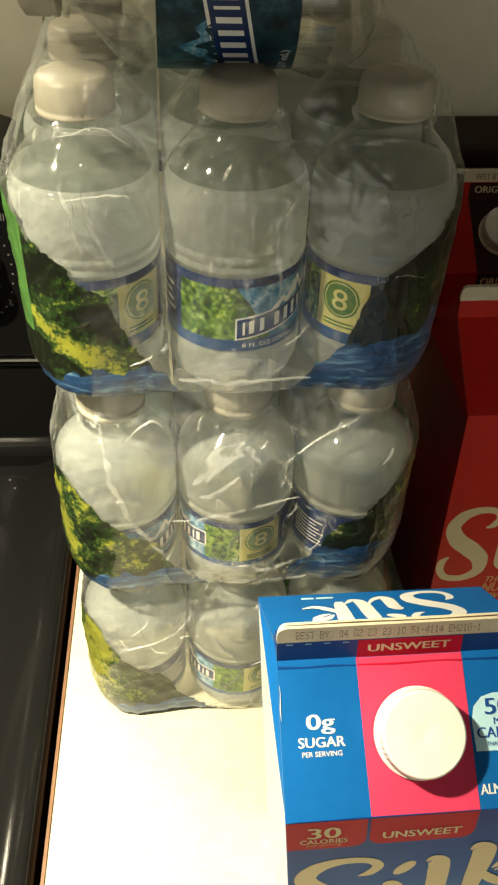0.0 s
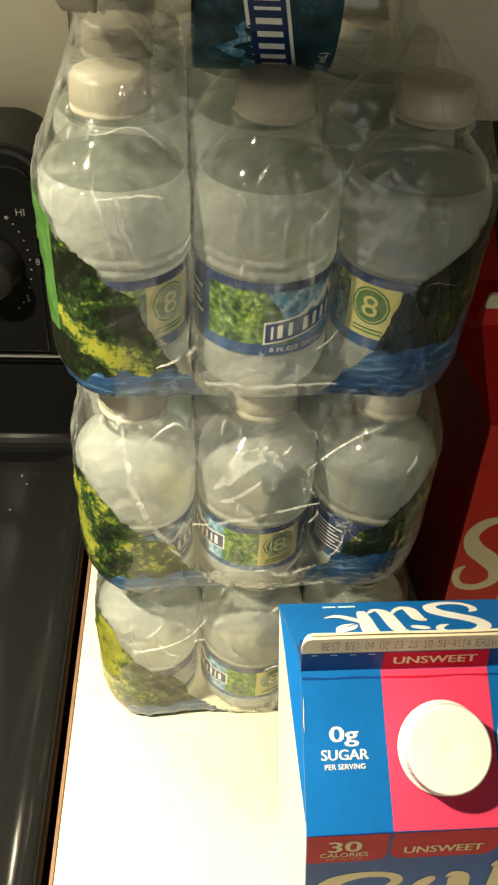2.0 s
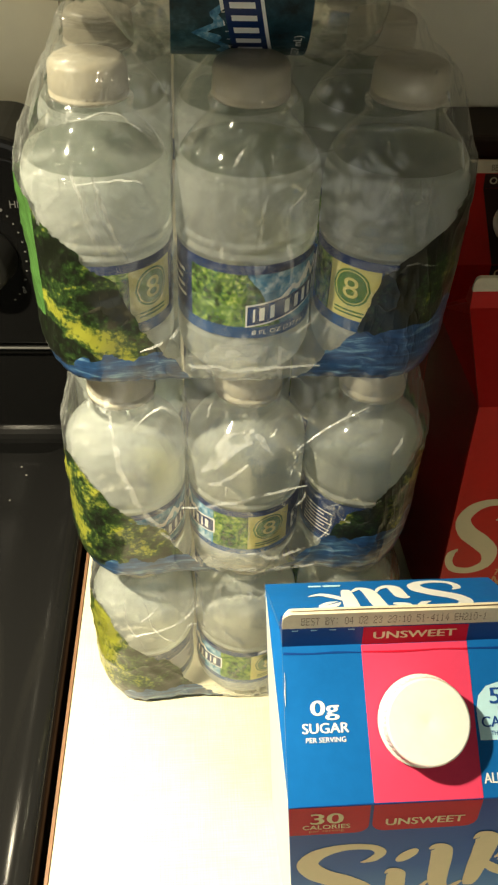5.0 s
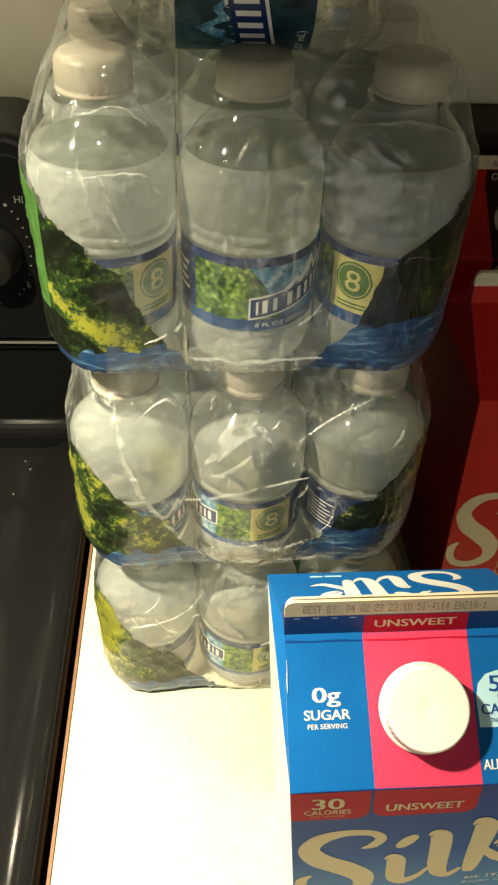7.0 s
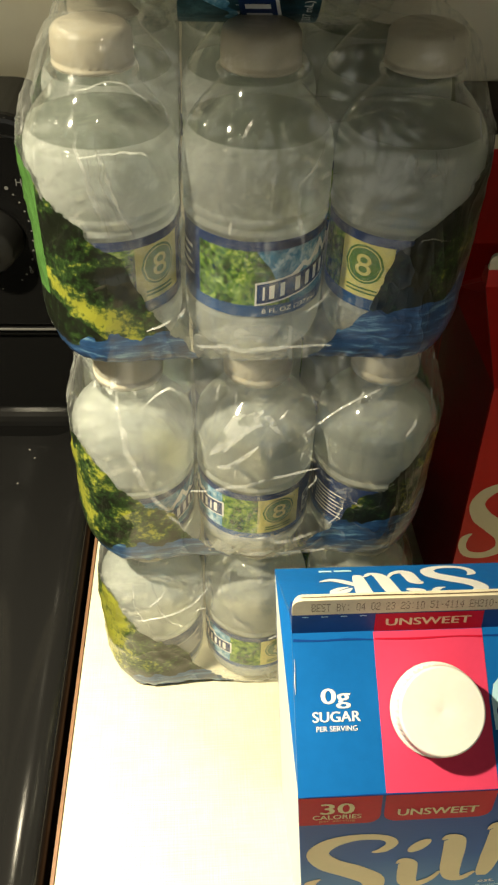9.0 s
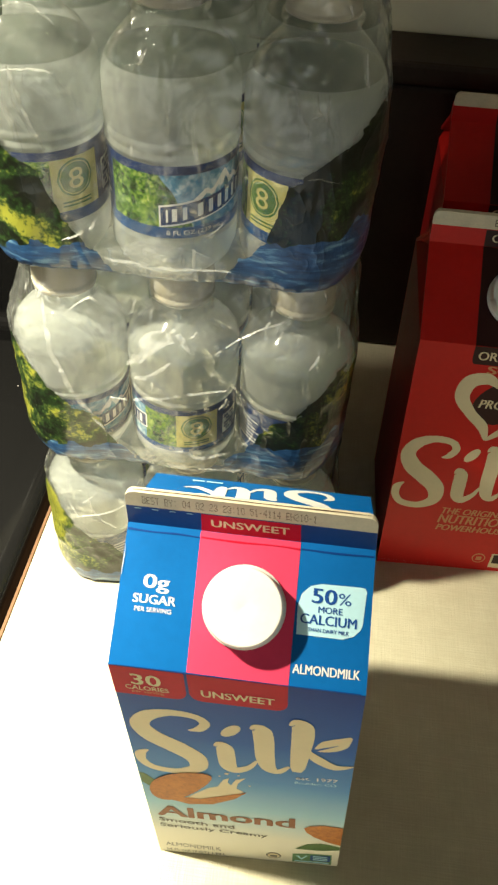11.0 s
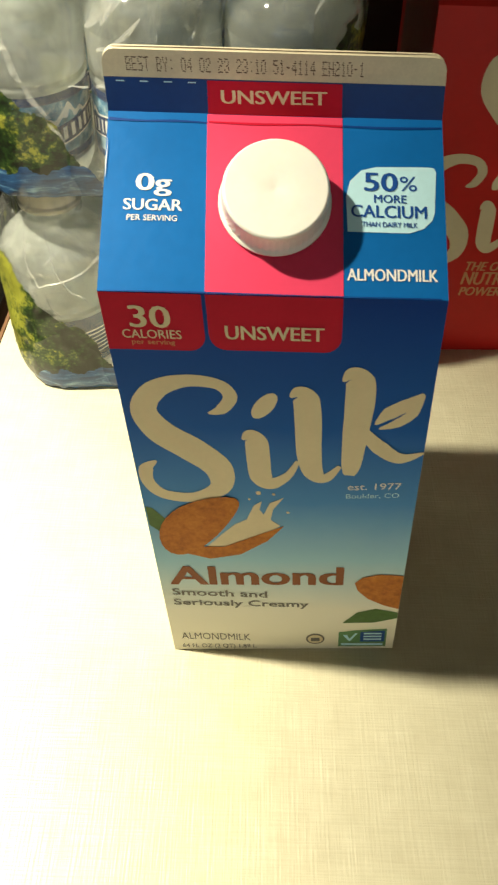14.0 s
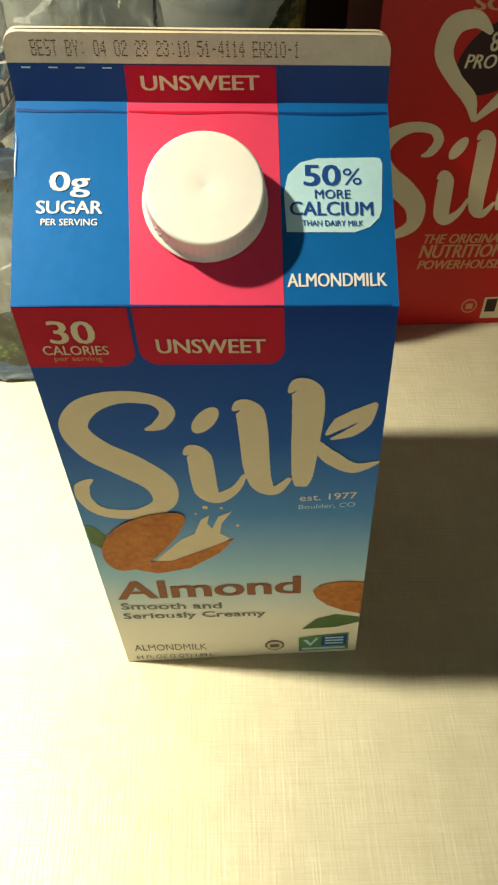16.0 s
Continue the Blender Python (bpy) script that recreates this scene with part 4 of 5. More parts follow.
def red_carton(at, label):
    c = carton_shell("soy_milk_carton", label, at, RED_FRONT, RED_FRONT, RED_FRONT, RED_SHADED, RED_FRONT, 1.045)
    GABLE.lay("dark_stripe", polygon([(0.30, 0.0), (0.70, 0.0), (0.70, 0.995), (0.30, 0.995)]), MAROON, c, 1, "dark brown printed stripe")
    SEAL.lay("dark_stripe", polygon([(0.30, 0.0), (0.70, 0.0), (0.70, 0.545), (0.30, 0.545)]), MAROON, c, 1)
    SEAL.lay("lettering", words_in("ORIGINAL", 0.34, 0.66, 0.16, 0.42, 0.03), INK_CREAM, c, 2)
    SEAL.lay("date_print", words_in("BEST BY: 04 02 23", 0.34, 0.70, 0.665, 0.89, 0.0), INK_DOT, c)
    FRONT.lay("dark_tab", round_rect(0.30, 0.70, 0.935, 0.999, 0.02, 0.02, "ab"), MAROON, c, 1)
    FRONT.lay("lettering", words_in("ORIGINAL", 0.33, 0.67, 0.952, 0.982, 0.03), INK_CREAM, c, 2)
    FRONT.lay("lettering", words_in("SOY", 0.400, 0.62, 0.905, 0.950 - 0.017, 0.05), INK_TAN, c, 2)
    # milk swirl heart round a dark field
    FRONT.lay("dark_field", ellipse(0.545, 0.800, 0.18, 0.085, 0.2), MAROON, c, 1, "dark printed field")
    for path, w in (([(0.500, 0.645), (0.46, 0.70), (0.37, 0.75), (0.300, 0.81), (0.325, 0.87), (0.42, 0.885), (0.50, 0.855)], [0.01, 0.035, 0.035, 0.045, 0.05, 0.04, 0.01]),
                    ([(0.500, 0.645), (0.62, 0.71), (0.74, 0.78), (0.78, 0.84), (0.73, 0.89), (0.64, 0.885), (0.57, 0.86)], [0.01, 0.035, 0.035, 0.045, 0.05, 0.04, 0.01])):
        FRONT.lay("milk_swirl", ribbon(path, w, 0.53), INK_CREAM, c, 2, "cream printed milk swirl")
    FRONT.lay("lettering", words_in("8G", 0.505, 0.60, 0.815, 0.858, 0.04), INK_CREAM, c, 3)
    FRONT.lay("lettering", words_in("PROTEIN", 0.405, 0.70, 0.775, 0.808, 0.04, 0, 0.01), INK_CREAM, c, 3)
    swirl_mark(FRONT, c, INK_CREAM, (0.01, 0.99, 0.278, 0.683))
    for words, v, u1 in (("THE ORIGINAL", 0.290, 0.815), ("NUTRITION", 0.242, 0.825), ("POWERHOUSE", 0.204, 0.825)):
        h = 0.044 if words == "NUTRITION" else 0.030
        FRONT.lay("lettering", words_in(words, 0.355, u1, v, v + h, 0.045, 0, 0.012), INK_TAN, c)
    FRONT.lay("badge_ring", ellipse(0.715, 0.068, 0.048, 0.026), INK_TAN, c, 1)
    FRONT.lay("badge_ring", ellipse(0.715, 0.068, 0.040, 0.021), RED_FRONT, c, 2)
    FRONT.lay("text_bar", round_rect(0.695, 0.735, 0.058, 0.078, 0.004, 0.003), INK_TAN, c, 3)
    FRONT.lay("badge", polygon([(0.80, 0.020), (0.975, 0.020), (0.975, 0.102), (0.80, 0.098)]), INK_CREAM, c, 1)
    FRONT.lay("badge_field", polygon([(0.815, 0.045), (0.88, 0.045), (0.88, 0.094), (0.815, 0.092)]), MAROON, c, 2)
    return c


blue_carton()
# the red cartons lean a little less
BL, BR, BBL, BBR = ((x - 0.095, y, z) for x, y, z in (BL, BR, BBL, BBR))
FRONT = Panel(BL, BR, SL, SR)
red_carton((1.195, 2.03, 0), "red soy milk carton with cream milk swirl beside the water packs")
red_carton((1.38, 3.48, 0), "red soy milk carton standing behind another red carton")

# ---------------- bottles ----------------
BR_ = 0.278
HK, RK = 0.964, 1.04
TALL, MID = 1.01, 0.997
FOOT = [(0.0, 0.035), (0.12, 0.02), (0.185, 0.0), (0.225, 0.012), (0.255, 0.05), (0.272, 0.10), (BR_, 0.16)]
BODY = [(r * RK, z) for r, z in FOOT + [(0.276, 0.195), (BR_, 0.21), (0.268, 0.225), (0.268, 0.572), (BR_, 0.582), (0.280, 0.594), (0.272, 0.604), (0.272, 0.616), (0.279, 0.628), (0.276, 0.648), (0.273, 0.656), (0.278, 0.666),
        (0.279, 0.76), (0.277, 0.825), (0.270, 0.875), (0.256, 0.915), (0.232, 0.955), (0.200, 0.995), (0.170, 1.028), (0.148, 1.055), (0.136, 1.078)]] + [
        (0.134, 1.088), (0.160, 1.094), (0.160, 1.108), (0.124, 1.112), (0.122, 1.2), (0.0, 1.2)]
LEVEL = 0.915
LEVEL_R = 0.256 * RK
INSIDE = [(max(r - 0.001, 0.0), z) for r, z in BODY if z < LEVEL - 0.001] + [(LEVEL_R - 0.001, LEVEL), (0.0, LEVEL)]
SHELL_ME = lathe("bottle", [(r_, z_) for r_, z_ in BODY if z_ > LEVEL - 0.06], [PLASTIC], 40)
WATER_ME = lathe("water", INSIDE, [WATER], 40)
SURFACE_ME = lathe("water_surface", [(LEVEL_R - 0.0012, LEVEL + 0.0006), (LEVEL_R - 0.013, LEVEL + 0.0006), (0.0, LEVEL + 0.0006)], [SURFACE], 40)
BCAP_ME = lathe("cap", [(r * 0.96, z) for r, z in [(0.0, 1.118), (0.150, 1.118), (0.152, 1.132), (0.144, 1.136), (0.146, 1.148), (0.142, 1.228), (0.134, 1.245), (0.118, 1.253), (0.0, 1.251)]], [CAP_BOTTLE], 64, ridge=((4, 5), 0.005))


# the fuller bottles of the lower packs: round shoulders, water up to the neck
ROUND = [(r * RK, z * HK) for r, z in FOOT + [(0.268, 0.172), (0.268, 0.485), (BR_, 0.495), (0.277, 0.510), (0.270, 0.520), (0.270, 0.530), (BR_, 0.542)]] + [(r * RK if z < 0.92 else r, z * HK) for r, z in [(0.277, 0.585), (0.279, 0.63), (0.279, 0.72), (0.277, 0.775), (0.268, 0.815), (0.249, 0.850), (0.222, 0.883),
        (0.190, 0.915), (0.160, 0.943), (0.136, 0.966), (0.124, 0.985), (0.156, 0.992), (0.156, 1.006), (0.122, 1.012), (0.122, 1.20), (0.0, 1.20)]]
ROUND_SHELL_ME = lathe("bottle", [(r_, z_) for r_, z_ in ROUND if z_ > 0.70 * HK], [PLASTIC], 40)
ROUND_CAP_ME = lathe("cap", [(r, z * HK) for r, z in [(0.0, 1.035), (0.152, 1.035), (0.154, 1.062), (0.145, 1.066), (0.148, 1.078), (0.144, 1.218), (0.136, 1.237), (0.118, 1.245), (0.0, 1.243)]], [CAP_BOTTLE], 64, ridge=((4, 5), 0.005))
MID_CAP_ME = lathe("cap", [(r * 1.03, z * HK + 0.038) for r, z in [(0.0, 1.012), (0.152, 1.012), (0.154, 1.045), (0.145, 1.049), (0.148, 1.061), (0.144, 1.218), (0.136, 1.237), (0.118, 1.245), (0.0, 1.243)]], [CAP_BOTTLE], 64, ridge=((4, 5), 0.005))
ROUND_WATER_ME = lathe("water", [(max(r_ - 0.001, 0.0), z_) for r_, z_ in ROUND if z_ < 0.97 * HK] + [(0.0, 0.966 * HK)], [WATER], 40)


def label_mesh(R, z0, z1, name="label", sky=None, band=None):
    """Paper label round a bottle: wood, mountain panel, wood, measure badge and dark information panel, one after another."""
    verts, faces, which = [], [], []
    mats = [LAB_FOREST, sky or LAB_SKY, LAB_YELLOW, LAB_NAVY, band or LAB_BLUE, INK_WHITE, LAB_RING, LAB_SKY]
    h = z1 - z0

    def point(deg, t, lift=0.0):
        a = radians(deg)
        verts.append(((R + lift) * math.sin(a), -(R + lift) * math.cos(a), z0 + h * t))
        return len(verts) - 1

    def patch(d0, d1, t0, t1, mat, lift=0.0):
        n = max(1, int(abs(d1 - d0) / 6))
        for i in range(n):
            a, b = d0 + (d1 - d0) * i / n, d0 + (d1 - d0) * (i + 1) / n
            faces.append((point(a, t0, lift), point(b, t0, lift), point(b, t1, lift), point(a, t1, lift)))
            which.append(mat)

    def shape(vs, fs, mat, lift):
        base = [point(d, t, lift) for d, t in vs]
        for f in fs:
            faces.append(tuple(base[i] for i in f))
            which.append(mat)

    for d0, d1, mat in ((0, 51, 0), (51, 153, 1), (153, 190, 0), (190, 236, 2), (236, 360, 3)):
        patch(d0, d1, 0.16, 0.88, mat)
    patch(0, 360, 0.88, 1.0, 4 if band else 3)
    patch(0, 360, 0.0, 0.16, 4)
    def fill(d0, d1, low, high, mat, lift):
        """The area between two heights that vary along the label, in narrow upright strips."""
        n = max(2, int((d1 - d0) / 2.5))
        for i in range(n):
            a, b = d0 + (d1 - d0) * i / n, d0 + (d1 - d0) * (i + 1) / n
            faces.append((point(a, low(a), lift), point(b, low(b), lift), point(b, high(b), lift), point(a, high(a), lift)))
            which.append(mat)

    def line(*pts):
        xs, ys = zip(*pts)
        return lambda d: float(np.interp(d, xs, ys))

    def disc(cd, ct, rd, rt, mat, lift):
        half = lambda d: rt * math.sqrt(max(0.0, 1 - ((d - cd) / rd) ** 2))
        fill(cd - rd, cd + rd, lambda d: ct - half(d), lambda d: ct + half(d), mat, lift)

    # woods spilling into the mountain panel, snowy peak
    fill(51, 80, line((51, 0.16), (80, 0.16)), line((51, 0.86), (57, 0.74), (62, 0.66), (68, 0.44), (74, 0.36), (80, 0.17)), 0, 0.001)
    fill(78, 150, line((78, 0.50), (150, 0.50)), line((78, 0.51), (92, 0.68), (97, 0.62), (112, 0.86), (120, 0.68), (126, 0.74), (134, 0.62), (150, 0.51)), 7 if band else 5, 0.001)
    fill(84, 146, line((84, 0.48), (146, 0.48)), line((84, 0.49), (92, 0.60), (98, 0.55), (104, 0.66), (109, 0.62), (113, 0.76), (118, 0.60), (126, 0.67), (134, 0.55), (146, 0.49)), 1, 0.002)
    # slanting name panel with plain white strokes
    def slant(d0, d1, t0, t1, mat, lift, rise=0.0023):
        n = max(1, int((d1 - d0) / 7))
        for i in range(n):
            a, b = d0 + (d1 - d0) * i / n, d0 + (d1 - d0) * (i + 1) / n
            ra, rb = rise * (a - 51), rise * (b - 51)
            faces.append((point(a, t0 + ra, lift), point(b, t0 + rb, lift), point(b, t1 + rb, lift), point(a, t1 + ra, lift)))
            which.append(mat)
    slant(50, 155, 0.16, 0.47, 5, 0.002)
    slant(51.5, 153.5, 0.185, 0.445, 3, 0.003)
    x = 56
    for w in (3, 7, 6, -5, 8, 7, 7, 7, 6, 6, 3, 7):
        if w > 0:
            slant(x, x + w * 0.62, 0.225, 0.405, 5, 0.004)
            x += w + 2.2
        else:
            x -= w
    # measure
    vs, fs = words_in("8 FL OZ (237 mL)", 56, 110, 0.035, 0.115, 0.01)[:2]
    shape(vs, fs, 5, 0.002)
    # badge
    for r, mat, lift in ((0.235, 6, 0.001), (0.210, 2, 0.0015), (0.198, 6, 0.002)):
        disc(212, 0.60, r * 74, r * 1.07, mat, lift)
    v2, f2 = words_in("8", 205.0, 219.0, 0.46, 0.74, 0.05)[:2]
    shape(v2, f2, 2, 0.005)
    for t in (0.22, 0.27):
        patch(198, 226, t, t + 0.025, 6, 0.002)
    # information panel: block of fine lines and a pale square
    patch(244, 268, 0.24, 0.66, 5, 0.001)
    for i in range(6):
        for j in range(5):
            if (i * 7 + j * 5 + i * j) % 3:
                patch(246 + i * 3.5, 249 + i * 3.5, 0.27 + j * 0.075, 0.325 + j * 0.075, 3, 0.002)
    for k in range(7):
        patch(276, 318 - (k * 5) % 13, 0.25 + k * 0.075, 0.275 + k * 0.075, 5, 0.001)
    for k in range(4):
        patch(328, 352 - (k * 3) % 7, 0.34 + k * 0.11, 0.385 + k * 0.11, 5, 0.001)
    return mesh_of(name, verts, faces, mats, which, smooth=False)


LABEL_ME = label_mesh(0.2725 * RK + 0.001, 0.140, 0.462)
TALL_LABEL_ME = label_mesh(0.2725 * RK + 0.001, 0.230, 0.566)


# ---------------- shrink-wrapped packs ----------------
PITCH = 0.590
NX, NY = 3, 4
HX, HY = PITCH * (NX - 1) / 2, PITCH * (NY - 1) / 2


def film_mesh(seed, mat, hk):
    """The film drawn round a pack: it hugs the row of bottles, closes in over the shoulders and lies flat on the caps, creased all over."""
    coarse = [0.0, 0.012, 0.03, 0.06, 0.10, 0.15, 0.20, 0.26, 0.32, 0.38, 0.44, 0.50, 0.56, 0.62, 0.68, 0.73, 0.78, 0.83, 0.88, 0.93, 0.98, 1.03, 1.08, 1.13, 1.18, 1.22, 1.245]
    heights = [a + (b - a) * k / 3 for a, b in zip(coarse, coarse[1:]) for k in range(3)] + [1.245]
    n = 480
    verts, faces = [], []

    def off(z):
        if z < 0.18:
            return 0.262 + 0.035 * math.sqrt(1 - (1 - z / 0.18) ** 2)
        if z < 0.87:
            return 0.297
        t = (z - 0.87) / (1.245 - 0.87)
        return 0.297 - 0.145 * t ** 1.1 - (0.02 * max(0, t - 0.9) * 10)

    straight = [(2 * HX, 0), (2 * HY, 1), (2 * HX, 2), (2 * HY, 3)]
    for z in heights:
        r = off(z)
        per = 4 * HX + 4 * HY + 2 * math.pi * r
        for i in range(n):
            s = per * i / n
            x = y = nx = ny = 0.0
            for k, (cx, cy, dx, dy, L) in enumerate(((-HX, -HY, 1, 0, 2 * HX), (HX, -HY, 0, 1, 2 * HY), (HX, HY, -1, 0, 2 * HX), (-HX, HY, 0, -1, 2 * HY))):
                if s <= L:
                    nx, ny = dy, -dx
                    x, y = cx + dx * s + nx * r, cy + dy * s + ny * r
                    sag = 0.5 - 0.5 * math.cos(2 * math.pi * s / PITCH)
                    pull = 0.030 * sag * (0.35 + 0.65 * min(1, abs(z - 0.6)))
                    x, y = x - nx * pull, y - ny * pull
                    break
                s -= L
                q = math.pi * r / 2
                if s <= q:
                    a0 = math.atan2(-dx, dy)
                    a = a0 + s / r
                    nx, ny = math.cos(a), math.sin(a)
                    x, y = cx + dx * L + nx * r, cy + dy * L + ny * r
                    break
                s -= q
            if z < 0.26:
                x -= nx * abs(nx) * 0.075 * (1 - math.sqrt(1 - (1 - z / 0.26) ** 2))
            p = Vector((x * 4 + seed, y * 4, z * 3))
            w = 0.010 * (noise.noise(p) + 0.6 * noise.noise(p * 3.1))
            q = Vector((x * 3.1 + 2 * seed, y * 3.1, z * 1.1))
            q += 0.45 * Vector((noise.noise(q * 1.7), noise.noise(q * 1.7 + Vector((9, 2, 4))), 0))
            pleat = max(0.0, 1 - 5.0 * abs(noise.noise(q * 1.5))) ** 2
            tuck = max(0.0, 1 - 4.0 * abs(noise.noise(Vector((x * 7 + seed, y * 7, z * 8))))) ** 2
            w += (0.010 * pleat + 0.006 * tuck) * (0.4 + 0.6 * min(1.0, max(0.0, (z - 0.3) * 2)))
            foot = max(0, 1 - z / 0.08) * 0.014 * noise.noise(Vector((x * 26, y * 26, z * 9 + seed)))
            verts.append((x + nx * (w * min(1, z * 6) + foot), y + ny * (w * min(1, z * 6) + foot), z * hk + 0.004 * noise.noise(p * 2.3) * min(1, z * 5) * (0 if z > 1.24 else 1)))
    for k in range(len(heights) - 1):
        for i in range(n):
            j = (i + 1) % n
            faces.append((k * n + i, k * n + j, (k + 1) * n + j, (k + 1) * n + i))
    # flat top in rings towards the middle
    last = (len(heights) - 1) * n
    for t in (0.66, 0.33, 0.04):
        base = len(verts)
        for i in range(n):
            x, y, z = verts[(len(heights) - 1) * n + i]
            verts.append((x * t, y * t, 1.2465 * hk + 0.004 * noise.noise(Vector((x * t * 9 + seed, y * t * 9, 0))) - 0.0015))
        for i in range(n):
            j = (i + 1) % n
            faces.append((last + i, last + j, base + j, base + i))
        last = base
    return mesh_of("shrink_film", verts, faces, [mat], smooth=True)


def bottle_part(parent, x, y, turn, full, cap):
    b = part("bottle", ROUND_SHELL_ME if full else SHELL_ME, parent, at=(x, y, 0), turn=turn)
    part("water", ROUND_WATER_ME if full else WATER_ME, b)
    if not full:
        part("water_surface", SURFACE_ME, b, "flat water level inside the bottle")
    part("label", LABEL_ME if full else TALL_LABEL_ME, b, "printed paper label with woods and mountain")
    part("cap", cap, b, "white ribbed bottle cap")
    return b


def water_pack(at, front, seed, turn, label):
    p = thing("water_bottle_pack", label, "bottled water", at=at, turn=turn, group="stacked packs of bottled water")
    rnd = random.Random(seed)
    for j in range(NY):
        for i in range(NX):
            a = -front[i] if j == 0 else rnd.uniform(0, 360)
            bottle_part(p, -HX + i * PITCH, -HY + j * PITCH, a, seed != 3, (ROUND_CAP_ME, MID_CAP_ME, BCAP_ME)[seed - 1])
    part("shrink_film", film_mesh(seed * 3.7, FILMS[seed % 3], (HK, MID, TALL)[seed - 1]), p, "clear film printed with woods and water at the corners")
    return p


# folds of the film on each pack's front, their highlights painted white: width and the points (across, up) they run
# through
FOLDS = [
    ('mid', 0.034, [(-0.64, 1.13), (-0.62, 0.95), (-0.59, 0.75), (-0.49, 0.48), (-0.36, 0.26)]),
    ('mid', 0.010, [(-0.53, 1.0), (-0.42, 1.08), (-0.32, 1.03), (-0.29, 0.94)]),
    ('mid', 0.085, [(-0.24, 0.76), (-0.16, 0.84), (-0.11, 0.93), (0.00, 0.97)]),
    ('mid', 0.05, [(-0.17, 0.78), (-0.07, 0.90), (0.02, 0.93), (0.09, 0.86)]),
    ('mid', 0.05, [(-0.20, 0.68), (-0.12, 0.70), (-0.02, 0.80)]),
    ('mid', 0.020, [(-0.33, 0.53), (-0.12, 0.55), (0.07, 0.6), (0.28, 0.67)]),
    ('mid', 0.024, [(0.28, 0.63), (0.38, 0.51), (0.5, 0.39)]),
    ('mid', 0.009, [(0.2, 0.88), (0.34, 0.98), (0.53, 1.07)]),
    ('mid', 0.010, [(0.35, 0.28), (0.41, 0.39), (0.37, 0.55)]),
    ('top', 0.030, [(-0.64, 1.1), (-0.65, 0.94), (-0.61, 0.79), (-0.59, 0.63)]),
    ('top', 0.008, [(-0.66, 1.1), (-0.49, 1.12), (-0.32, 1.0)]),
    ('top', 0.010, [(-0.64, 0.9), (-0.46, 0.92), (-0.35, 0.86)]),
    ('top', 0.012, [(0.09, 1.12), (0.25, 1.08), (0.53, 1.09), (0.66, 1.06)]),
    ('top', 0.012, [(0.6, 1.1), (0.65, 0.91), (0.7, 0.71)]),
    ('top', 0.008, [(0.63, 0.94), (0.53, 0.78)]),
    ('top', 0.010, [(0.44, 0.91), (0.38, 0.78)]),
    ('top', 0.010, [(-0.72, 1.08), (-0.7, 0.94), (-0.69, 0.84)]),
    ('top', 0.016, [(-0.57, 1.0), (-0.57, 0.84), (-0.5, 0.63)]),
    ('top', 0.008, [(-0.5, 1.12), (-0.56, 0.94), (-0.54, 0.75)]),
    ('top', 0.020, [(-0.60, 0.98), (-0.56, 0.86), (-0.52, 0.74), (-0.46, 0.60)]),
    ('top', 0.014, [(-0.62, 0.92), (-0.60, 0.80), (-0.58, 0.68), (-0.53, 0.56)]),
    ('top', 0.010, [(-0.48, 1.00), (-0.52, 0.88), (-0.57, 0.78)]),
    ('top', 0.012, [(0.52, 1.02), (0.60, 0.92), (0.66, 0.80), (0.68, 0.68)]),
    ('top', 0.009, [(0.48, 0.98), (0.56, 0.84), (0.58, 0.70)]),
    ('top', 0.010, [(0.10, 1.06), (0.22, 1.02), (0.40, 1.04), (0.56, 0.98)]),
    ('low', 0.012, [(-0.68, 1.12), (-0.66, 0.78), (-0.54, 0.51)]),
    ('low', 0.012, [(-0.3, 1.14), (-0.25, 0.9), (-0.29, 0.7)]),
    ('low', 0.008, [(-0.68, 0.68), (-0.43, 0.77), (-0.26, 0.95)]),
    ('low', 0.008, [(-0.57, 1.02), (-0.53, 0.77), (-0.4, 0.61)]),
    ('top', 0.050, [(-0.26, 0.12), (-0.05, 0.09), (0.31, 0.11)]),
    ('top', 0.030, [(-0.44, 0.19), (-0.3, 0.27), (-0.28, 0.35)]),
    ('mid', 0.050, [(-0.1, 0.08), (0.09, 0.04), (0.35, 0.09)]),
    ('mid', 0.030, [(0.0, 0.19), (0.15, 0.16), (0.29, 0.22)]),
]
FOLD_MAT = fold_material()


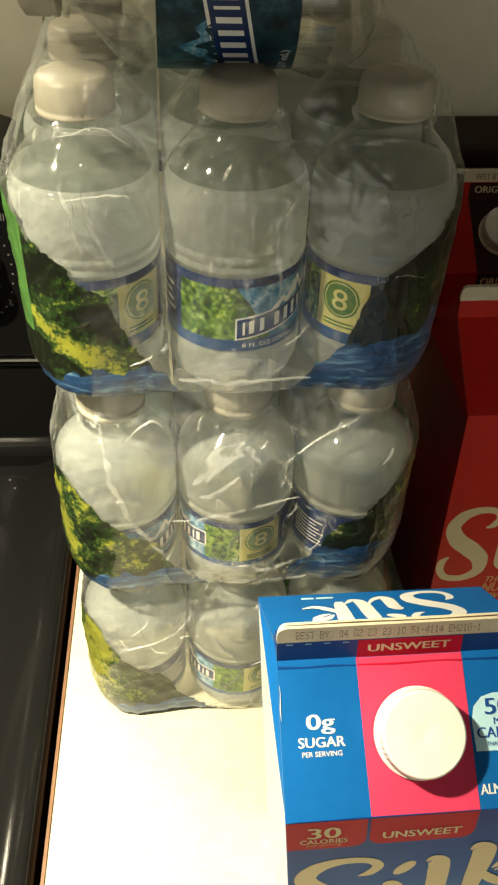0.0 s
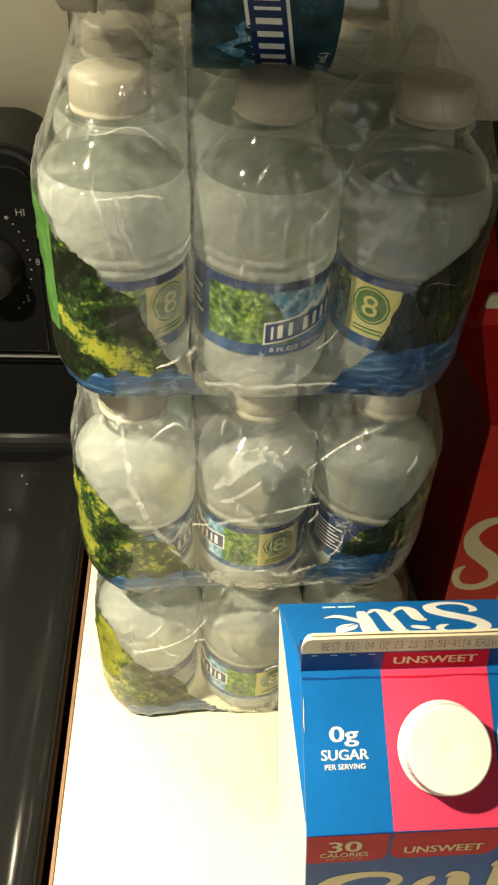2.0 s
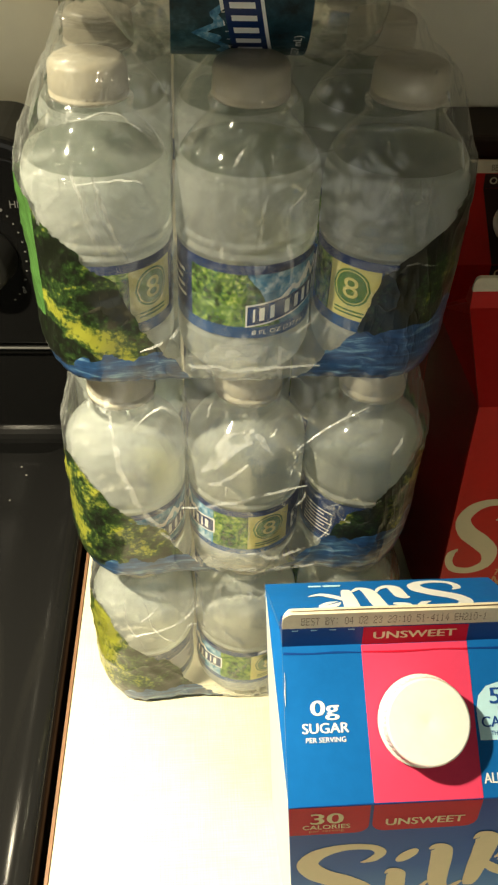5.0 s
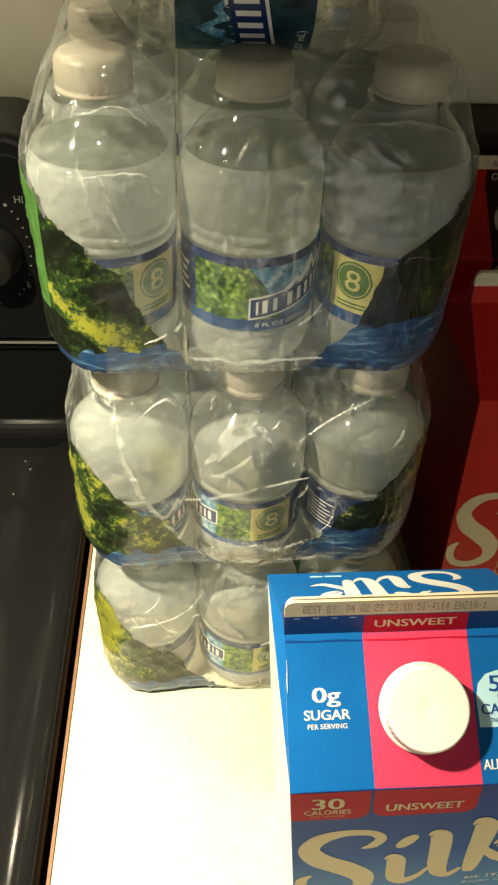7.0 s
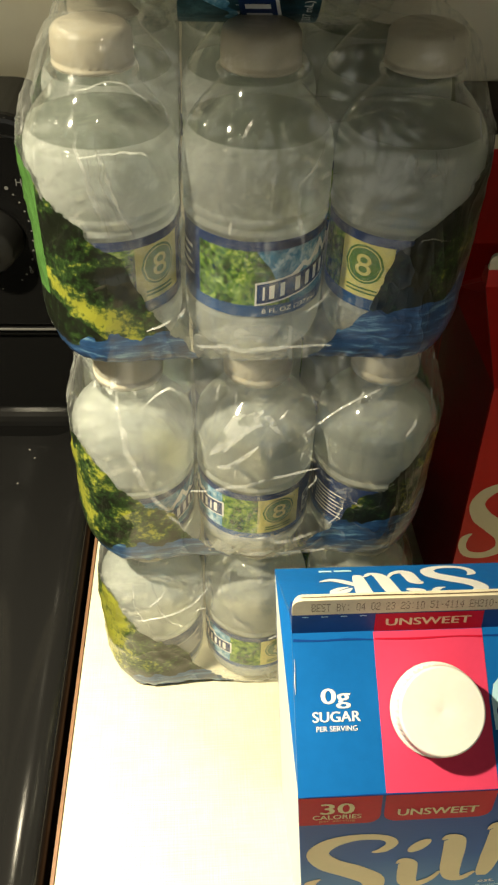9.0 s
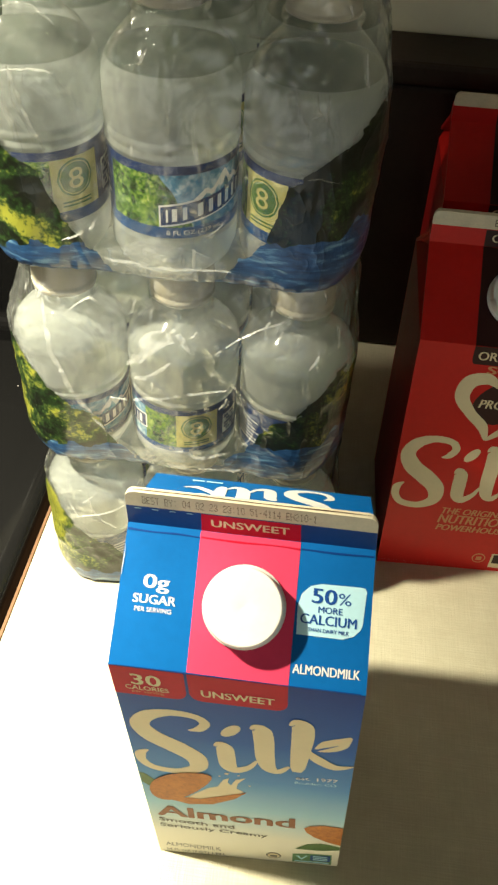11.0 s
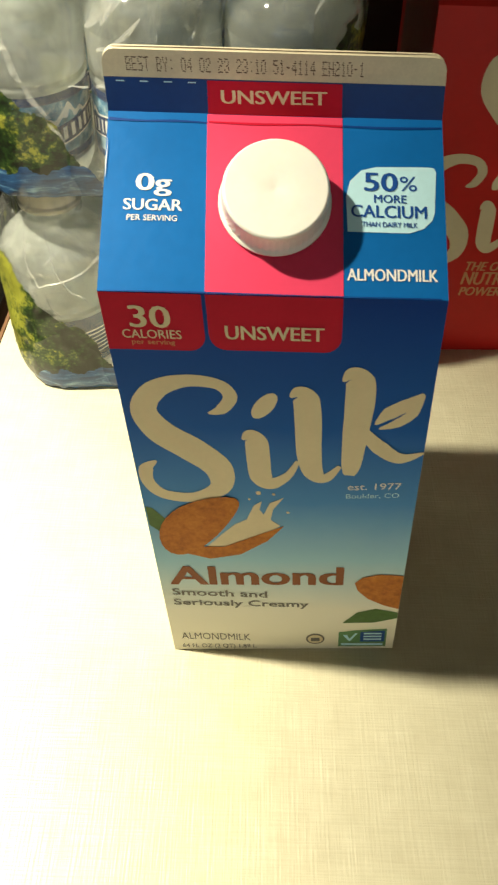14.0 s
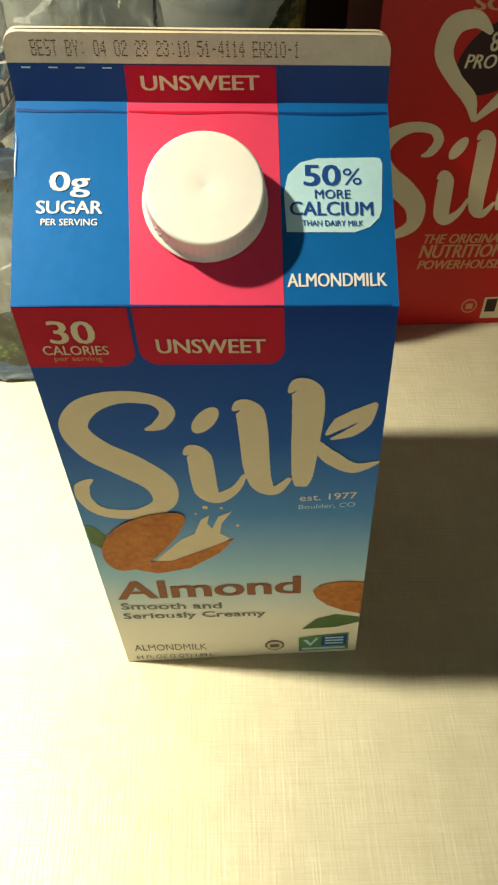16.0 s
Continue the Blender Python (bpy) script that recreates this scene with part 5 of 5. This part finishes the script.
def lay_folds(pack, which):
    rnd = random.Random(which)
    runs = [(w * (0.42 if which == "top" else 0.7), pts) for who, w, pts in FOLDS if who == which]
    for _ in range(14):
        x, z, a, n = rnd.uniform(-0.62, 0.62), rnd.uniform(0.15, 1.1), rnd.uniform(0, math.pi), rnd.uniform(0.06, 0.26)
        if z < 0.45 and abs(x) > 0.25:
            continue
        b = a + rnd.uniform(-0.9, 0.9)
        runs.append((rnd.uniform(0.002, 0.007), [(x, z), (x + n * math.cos(a) / 2, z + n * math.sin(a) / 2), (x + n * (math.cos(a) + math.cos(b)) / 2, z + n * (math.sin(a) + math.sin(b)) / 2)]))
    # short whitish facets that stand in for glints on the pinched film
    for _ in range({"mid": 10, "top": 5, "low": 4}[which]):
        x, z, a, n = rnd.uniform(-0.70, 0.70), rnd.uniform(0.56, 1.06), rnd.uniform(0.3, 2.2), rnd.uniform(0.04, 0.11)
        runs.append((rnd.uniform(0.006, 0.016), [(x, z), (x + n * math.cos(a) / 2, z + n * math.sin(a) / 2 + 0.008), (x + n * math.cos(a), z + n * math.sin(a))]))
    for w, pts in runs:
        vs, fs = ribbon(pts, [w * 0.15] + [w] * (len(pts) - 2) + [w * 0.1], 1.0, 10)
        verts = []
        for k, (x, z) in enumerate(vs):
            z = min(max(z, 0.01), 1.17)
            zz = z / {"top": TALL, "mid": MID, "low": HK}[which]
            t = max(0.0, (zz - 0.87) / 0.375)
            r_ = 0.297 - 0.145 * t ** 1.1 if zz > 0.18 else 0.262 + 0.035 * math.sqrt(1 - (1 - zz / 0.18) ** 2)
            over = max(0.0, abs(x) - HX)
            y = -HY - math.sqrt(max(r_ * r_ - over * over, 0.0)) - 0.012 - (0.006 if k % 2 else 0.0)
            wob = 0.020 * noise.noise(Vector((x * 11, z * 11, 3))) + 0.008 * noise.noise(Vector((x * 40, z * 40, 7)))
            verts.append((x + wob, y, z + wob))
        part("film_fold_glint", mesh_of("film_fold_glint", verts, fs, [FOLD_MAT], smooth=True), pack, "whitish creased fold in the clear film, its highlight painted in")


PY = 1.57 + 0.297 + HY
# each pack's hollow bottle feet settle over the caps below
NEST, STEP = 1.163, 1.246
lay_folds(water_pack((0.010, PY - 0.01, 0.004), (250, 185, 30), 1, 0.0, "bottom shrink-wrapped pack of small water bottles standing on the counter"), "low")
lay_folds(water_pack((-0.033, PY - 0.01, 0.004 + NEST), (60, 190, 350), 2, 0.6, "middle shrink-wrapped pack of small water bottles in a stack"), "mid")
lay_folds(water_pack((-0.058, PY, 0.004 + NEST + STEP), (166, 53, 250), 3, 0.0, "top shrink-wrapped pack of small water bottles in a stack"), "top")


def lying_bottle():
    """A larger loose bottle on its side in the groove between two rows of caps."""
    k = 1.18
    t = thing("water_bottle", "loose clear plastic water bottle lying on the stacked packs", "bottle")
    prof = [(0.0, 0.04), (0.14, 0.025), (0.22, 0.0), (0.29, 0.03), (0.325, 0.09), (0.338, 0.16), (0.340, 0.25), (0.330, 0.275), (0.330, 0.815), (0.340, 0.83), (0.338, 0.86), (0.320, 0.91), (0.280, 0.965), (0.225, 1.015),
            (0.170, 1.055), (0.138, 1.085), (0.134, 1.11), (0.165, 1.117), (0.165, 1.132), (0.130, 1.138), (0.130, 1.24), (0.0, 1.24)]
    part("shell", lathe("shell", prof, [PLASTIC], 40), t)
    # panel and bands in the darkened print that carries the shade up here
    part("label", label_mesh(0.268 * RK * k + 0.004, 0.30, 0.80, "label", LAB_SHADED, LAB_SHADED), t, "printed paper label with woods and mountain")
    part("cap", lathe("cap", [(0.0, 1.15), (0.16, 1.15), (0.162, 1.165), (0.152, 1.17), (0.156, 1.185), (0.152, 1.27), (0.13, 1.29), (0.0, 1.292)], [CAP_BOTTLE], 64, ridge=((4, 5), 0.005)), t, "white ribbed bottle cap")
    return t


LIE = lying_bottle()
LIE.matrix_basis = Matrix.Translation((0.45 * DM, 2.17 * DM, 3.925 * DM)) @ pose(0, 0, 0, 0, -90, 0) @ pose(0, 0, 0, 0, 0, 214)
